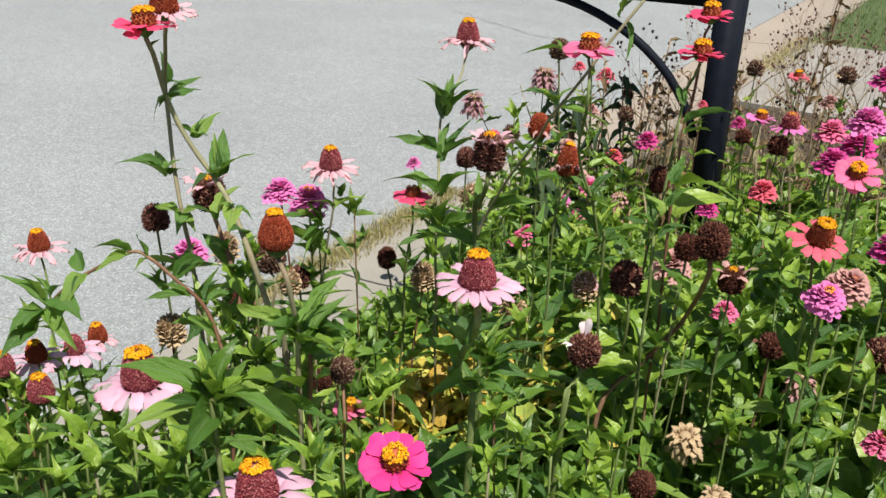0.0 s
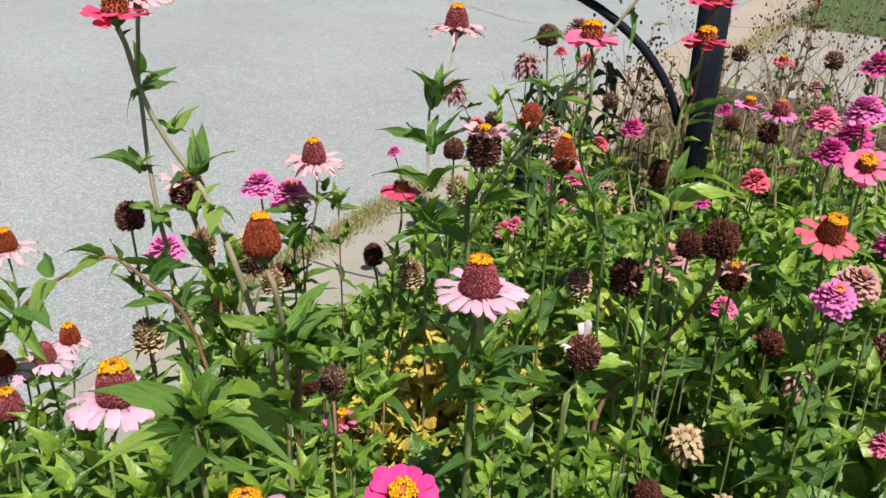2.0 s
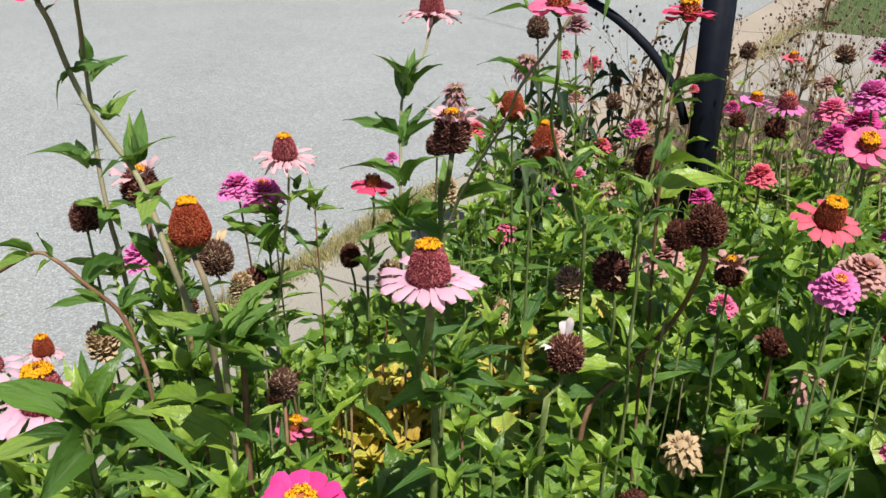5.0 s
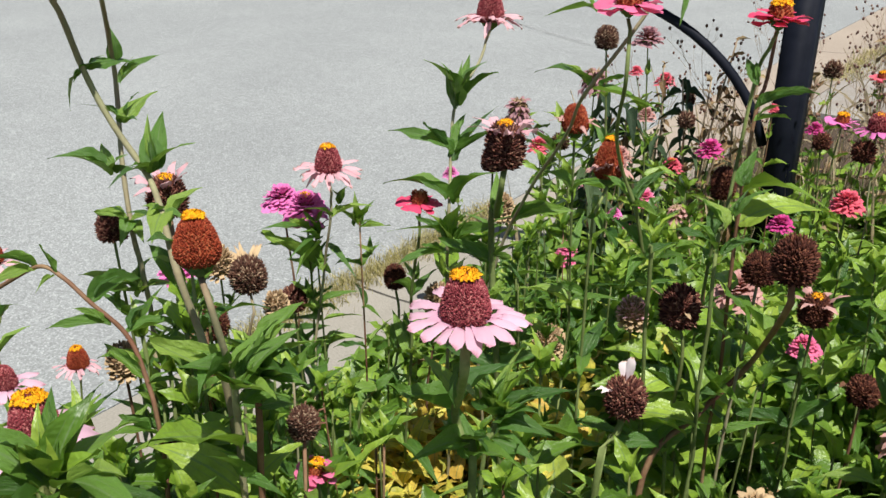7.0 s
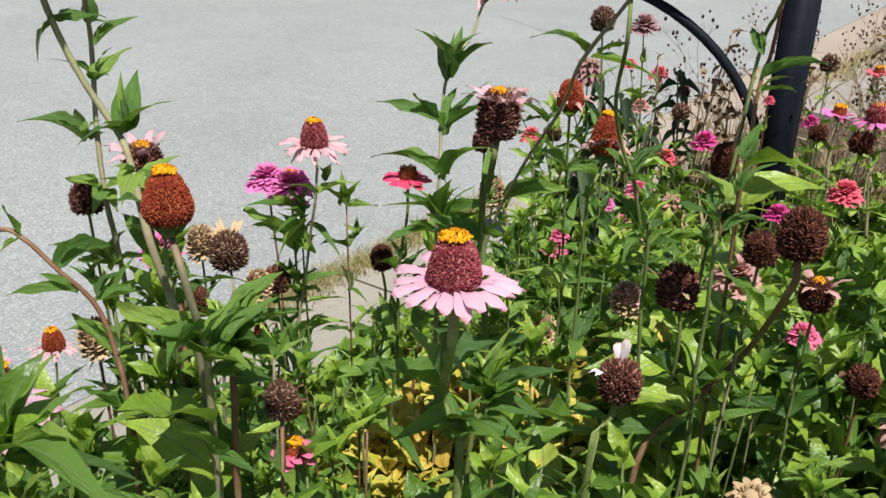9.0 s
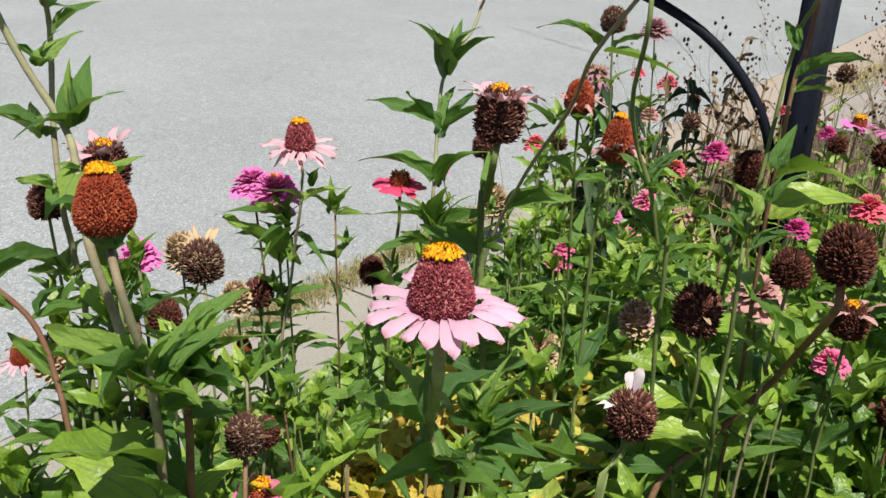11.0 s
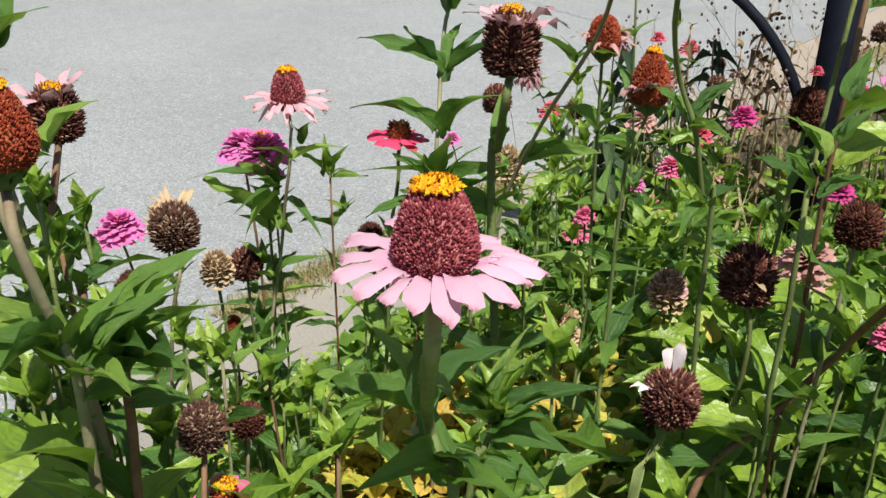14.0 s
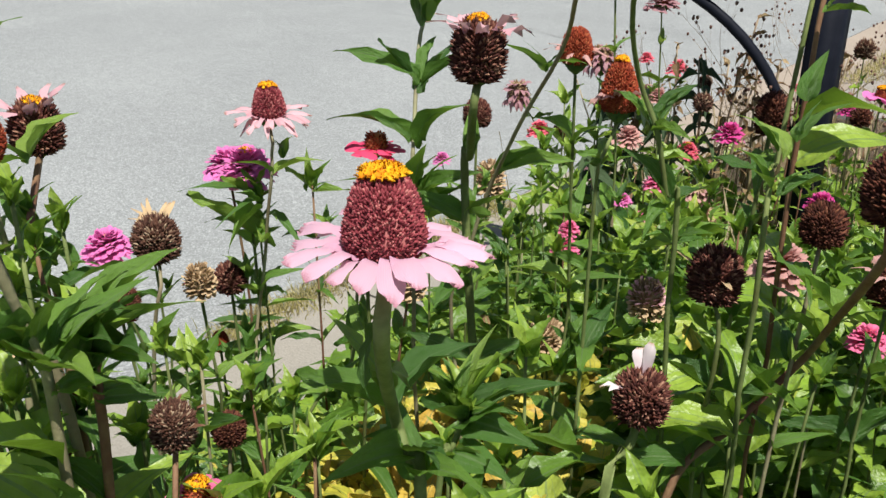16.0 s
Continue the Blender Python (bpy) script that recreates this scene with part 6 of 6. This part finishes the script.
def loose_stems(count, region, seed, top=0.85):
    """Thin stems that hold up the low leaves."""
    rnd = random.Random(seed)
    bm = bmesh.new()
    for _ in range(count):
        x, y = region(rnd)
        if kerb_p(x, y) < 0.54:
            continue
        h = canopy(x, y) * top * rnd.uniform(0.7, 1.1)
        b, c = Vector((x, y, 0.03)), Vector((x + rnd.uniform(-0.06, 0.06), y + rnd.uniform(-0.06, 0.06), 0.05 + h))
        mid = (b + c) / 2 + Vector((rnd.uniform(-0.02, 0.02), rnd.uniform(-0.02, 0.02), 0))
        tube(bm, smooth_path([b, mid, c], 3), 0.0018, 0.0011, 5)
    return tagged(put("zinnia_stems", as_mesh("zinnia_stems", bm, M_STEM["green"])), "thin green zinnia stems crowded in the bed", "stems", "", "stuff")


loose_stems(60, lambda r: (r.uniform(-0.7, 1.5), r.uniform(0.4, 3.0)), 8, 0.55)


# leafy side shoots between the flowers: the nearer ones are plants of their own
def leafy_shoot(top, leaves, lean):
    """A young plant: a stem with its crowded leaves."""
    x, y = top.x - lean.x * 0.1, top.y - lean.y * 0.1
    root = thing("zinnia_shoot", (x, y, 0.045), "young leafy green zinnia shoot among the flowers", "zinnia", "young shoots in the bed")
    bm = bmesh.new()
    here = root.location
    tube(bm, smooth_path([top - here, (top - here) * 0.5 + Vector((0.006, -0.004, 0)), Vector((0, 0, 0))], 4), 0.0011, 0.0018, 6)
    part("stem", bm, M_STEM["green"], root)
    tagged(scatter("leaf_spray", LEAF_DATA, [(k, Matrix.Translation(-here) @ m) for k, m in leaves], M_MASS, root), kind="stuff")


sr = random.Random(21)
made, near_made, shoot_leaves = 0, 0, []
while made < 420:
    x, y = sr.uniform(-0.45, 1.1), sr.uniform(0.62, 2.0)
    if kerb_p(x, y) < 0.74 or abs(x - 0.15) < 0.06 and y < 0.8 or ((x - 0.03) / 0.24) ** 2 + ((y - 1.1) / 0.22) ** 2 < 1:
        continue
    top = 0.05 + canopy(x, y) + sr.uniform(0.0, 0.17) * min(1.0, max(0.0, kerb_p(x, y) - 0.74) / 0.3)
    tip_at = q = Vector((x, y, top))
    turn = sr.uniform(0, 6.283)
    lean = Vector((sr.uniform(-0.25, 0.25), sr.uniform(-0.25, 0.25), 1)).normalized()
    mine = []
    for k in range(6):
        ln = sr.uniform(0.048, 0.07) * min(1.2, 0.5 + 0.2 * k)
        for half in (0, math.pi):
            a, e = turn + half + sr.uniform(-0.3, 0.3), 1.1 - 0.22 * k + sr.uniform(-0.2, 0.2)
            tip = q + ln * Vector((math.cos(a) * math.cos(e), math.sin(a) * math.cos(e), math.sin(e)))
            if is_clear(q.lerp(tip, 0.5)):
                mine.append((sr.randrange(8), aim(q, tip, ln * sr.uniform(0.27, 0.38), roll=sr.uniform(-0.3, 0.3))))
        q, turn = q - lean * (0.008 + 0.012 * k), turn + 1.57
    made += 1
    if y < 1.25 and len(mine) > 5 and near_made < 150:
        leafy_shoot(tip_at, mine, lean)
        near_made += 1
    else:
        shoot_leaves += mine


tagged(scatter("leafy_shoots", LEAF_DATA, shoot_leaves, M_MASS), "green leafy zinnia shoot tips in the bed", "foliage", "", "stuff")


# ---- dry weeds beyond the post ----
def straw(count, seed):
    """Dry upright grass between the flowers round the post."""
    rnd = random.Random(seed)
    mats = []
    while len(mats) < count:
        x, y = rnd.gauss(0.75, 0.4), rnd.gauss(2.45, 0.28)
        if kerb_p(x, y) < 0.58 or (Vector((x, y)) - Vector(POST)).length < 0.08:
            continue
        b = Vector((x, y, 0.04))
        h = rnd.uniform(0.2, 0.5)
        mats.append((rnd.choice((0, 1, 2, 4, 5)), aim(b, b + Vector((rnd.gauss(0, 0.16) * h, rnd.gauss(0, 0.16) * h, h)), rnd.uniform(0.003, 0.006), roll=rnd.uniform(-1.5, 1.5)) @ Matrix.Diagonal((1, 1, 0.12, 1))))
    tagged(scatter("dry_grass", LEAF_DATA, mats, M_DRYGRASS), "dry straw-coloured grass between the plants by the post", "dry grass", "", "stuff")


straw(210, 31)


def dry_weed(x, y, h, seed):
    rnd = random.Random(seed)
    root = thing("dry_weed", (x, y, 0.045), "thin dry brown weed with tiny seed heads", "weed", "dry weeds by the post")
    bm, seeds = bmesh.new(), bmesh.new()

    def branch(a, d, ln, depth, r):
        b = a + d * ln
        tube(bm, smooth_path([a, (a + b) / 2 + Vector((rnd.uniform(-1, 1), rnd.uniform(-1, 1), 0)) * ln * 0.06, b], 3), r, r * 0.6, 4)
        if depth == 0:
            s = rnd.uniform(0.0026, 0.0042)
            bmesh.ops.create_icosphere(seeds, subdivisions=1, radius=s, matrix=Matrix.Translation(b) @ Matrix.Diagonal((1, 1, 1.3, 1)))
            return
        for _ in range(rnd.choice((2, 3)) if depth > 1 else rnd.choice((1, 2, 2))):
            a2, e2 = rnd.uniform(0, 6.283), rnd.uniform(0.3, 1.25)
            branch(a.lerp(b, rnd.uniform(0.55, 1.0)), (d * 1.1 + Vector((math.cos(a2) * math.cos(e2), math.sin(a2) * math.cos(e2), math.sin(e2) * 0.5))).normalized(), ln * rnd.uniform(0.4, 0.62), depth - 1, r * 0.65)

    branch(Vector((0, 0, 0)), Vector((rnd.uniform(-0.12, 0.12), rnd.uniform(-0.12, 0.12), 1)).normalized(), h * 0.62, 4, 0.0013)
    part("stem", bm, M_STEM["dry"], root)
    tagged(part("seed_spray", seeds, M_SEED, root), kind="stuff")


wr = random.Random(12)
for k in range(38):
    ws, wp = wr.uniform(1.3, 3.2), wr.uniform(0.55, 1.35)
    q = KERB @ Vector((wp, ws, 0))
    if (Vector((q.x, q.y)) - Vector(POST)).length > 0.12:
        dry_weed(q.x, q.y, wr.uniform(0.45, 0.68), 40 + k)


def dry_stalk(x, y, h, seed):
    """A tall withered stalk with curled hanging leaves."""
    rnd = random.Random(seed)
    root = thing("dry_stalk", (x, y, 0.045), "tall withered brown stalk with curled leaves", "weed", "dry stalks by the path")
    bm = bmesh.new()
    top = Vector((rnd.uniform(-0.05, 0.08), rnd.uniform(-0.04, 0.04), h))
    line = smooth_path([Vector((0, 0, 0)), top * 0.5 + Vector((rnd.uniform(-0.02, 0.02), 0.01, 0)), top], 8)
    tube(bm, line, 0.004, 0.002, 6)
    part("stem", bm, M_STEM["dry"], root)
    mats = []
    for q in line[5:]:
        for _ in range(2):
            a, e, ln = rnd.uniform(0, 6.283), rnd.uniform(-1.2, 0.9), rnd.uniform(0.025, 0.06)
            tip = q + ln * Vector((math.cos(a) * math.cos(e), math.sin(a) * math.cos(e), math.sin(e)))
            mats.append((rnd.choice((3, 4, 6, 7)), aim(q, tip, ln * 0.3, roll=rnd.uniform(-1, 1))))
    tagged(scatter("curled_leaves", LEAF_DATA, mats, M_DRYLEAF, root), kind="stuff")


for k, (x, y, h) in enumerate([(0.99, 2.85, 0.76), (1.09, 2.88, 0.78), (1.36, 2.95, 0.62), (1.05, 3.0, 0.55), (0.472, 2.52, 0.63), (0.78, 2.75, 0.5), (0.5, 2.6, 0.5), (0.45, 2.3, 0.52), (0.9, 2.45, 0.48), (0.30, 2.2, 0.5), (0.38, 2.55, 0.55), (0.22, 2.4, 0.46), (0.55, 2.35, 0.56), (0.62, 2.7, 0.5), (0.7, 2.5, 0.55), (1.2, 2.6, 0.5), (1.0, 2.3, 0.5)]):
    dry_stalk(x, y, h, 70 + k)


# ---- wilted plants before the brace ----
WILT_LEAVES = [blade_mesh("leaf", blade(leaf_shape, 6, 9, d, 0.35, 0.06, 50 + k), M_WILT) for k, d in enumerate((0.7, 1.1, 1.5))]


def wilted_plant(x, y, h, seed):
    """A dying plant whose dark leaves hang from the stem."""
    rnd = random.Random(seed)
    root = thing("zinnia_plant", (x, y, 0.045), "wilted zinnia with dark green hanging leaves", "zinnia", "zinnias in the bed")
    bm = bmesh.new()
    line = smooth_path([Vector((0, 0, 0)), Vector((rnd.uniform(-0.03, 0.03), 0.01, h * 0.5)), Vector((rnd.uniform(-0.03, 0.03), 0, h))], 9)
    tube(bm, line, 0.0034, 0.002, 7)
    part("stem", bm, M_STEM["dry"], root)
    for i, q in enumerate(line[7:]):
        for k in range(2):
            a = i * 1.57 + k * 3.14 + rnd.uniform(-0.5, 0.5)
            ln = rnd.uniform(0.06, 0.1)
            e = rnd.uniform(-1.25, -0.5)
            knee = q + 0.015 * Vector((math.cos(a), math.sin(a), 0.3))
            tip = knee + ln * Vector((math.cos(a) * math.cos(e), math.sin(a) * math.cos(e), math.sin(e)))
            put("leaf", WILT_LEAVES[rnd.randrange(3)], root, aim(q, tip, ln * rnd.uniform(0.2, 0.32), roll=rnd.uniform(-0.8, 0.8)))


for k, (x, y, h) in enumerate([(0.245, 2.16, 0.57), (0.29, 2.2, 0.53), (0.33, 2.1, 0.5), (0.405, 2.42, 0.55), (0.22, 2.0, 0.44), (0.19, 1.86, 0.48)]):
    wilted_plant(x, y, h, 90 + k)
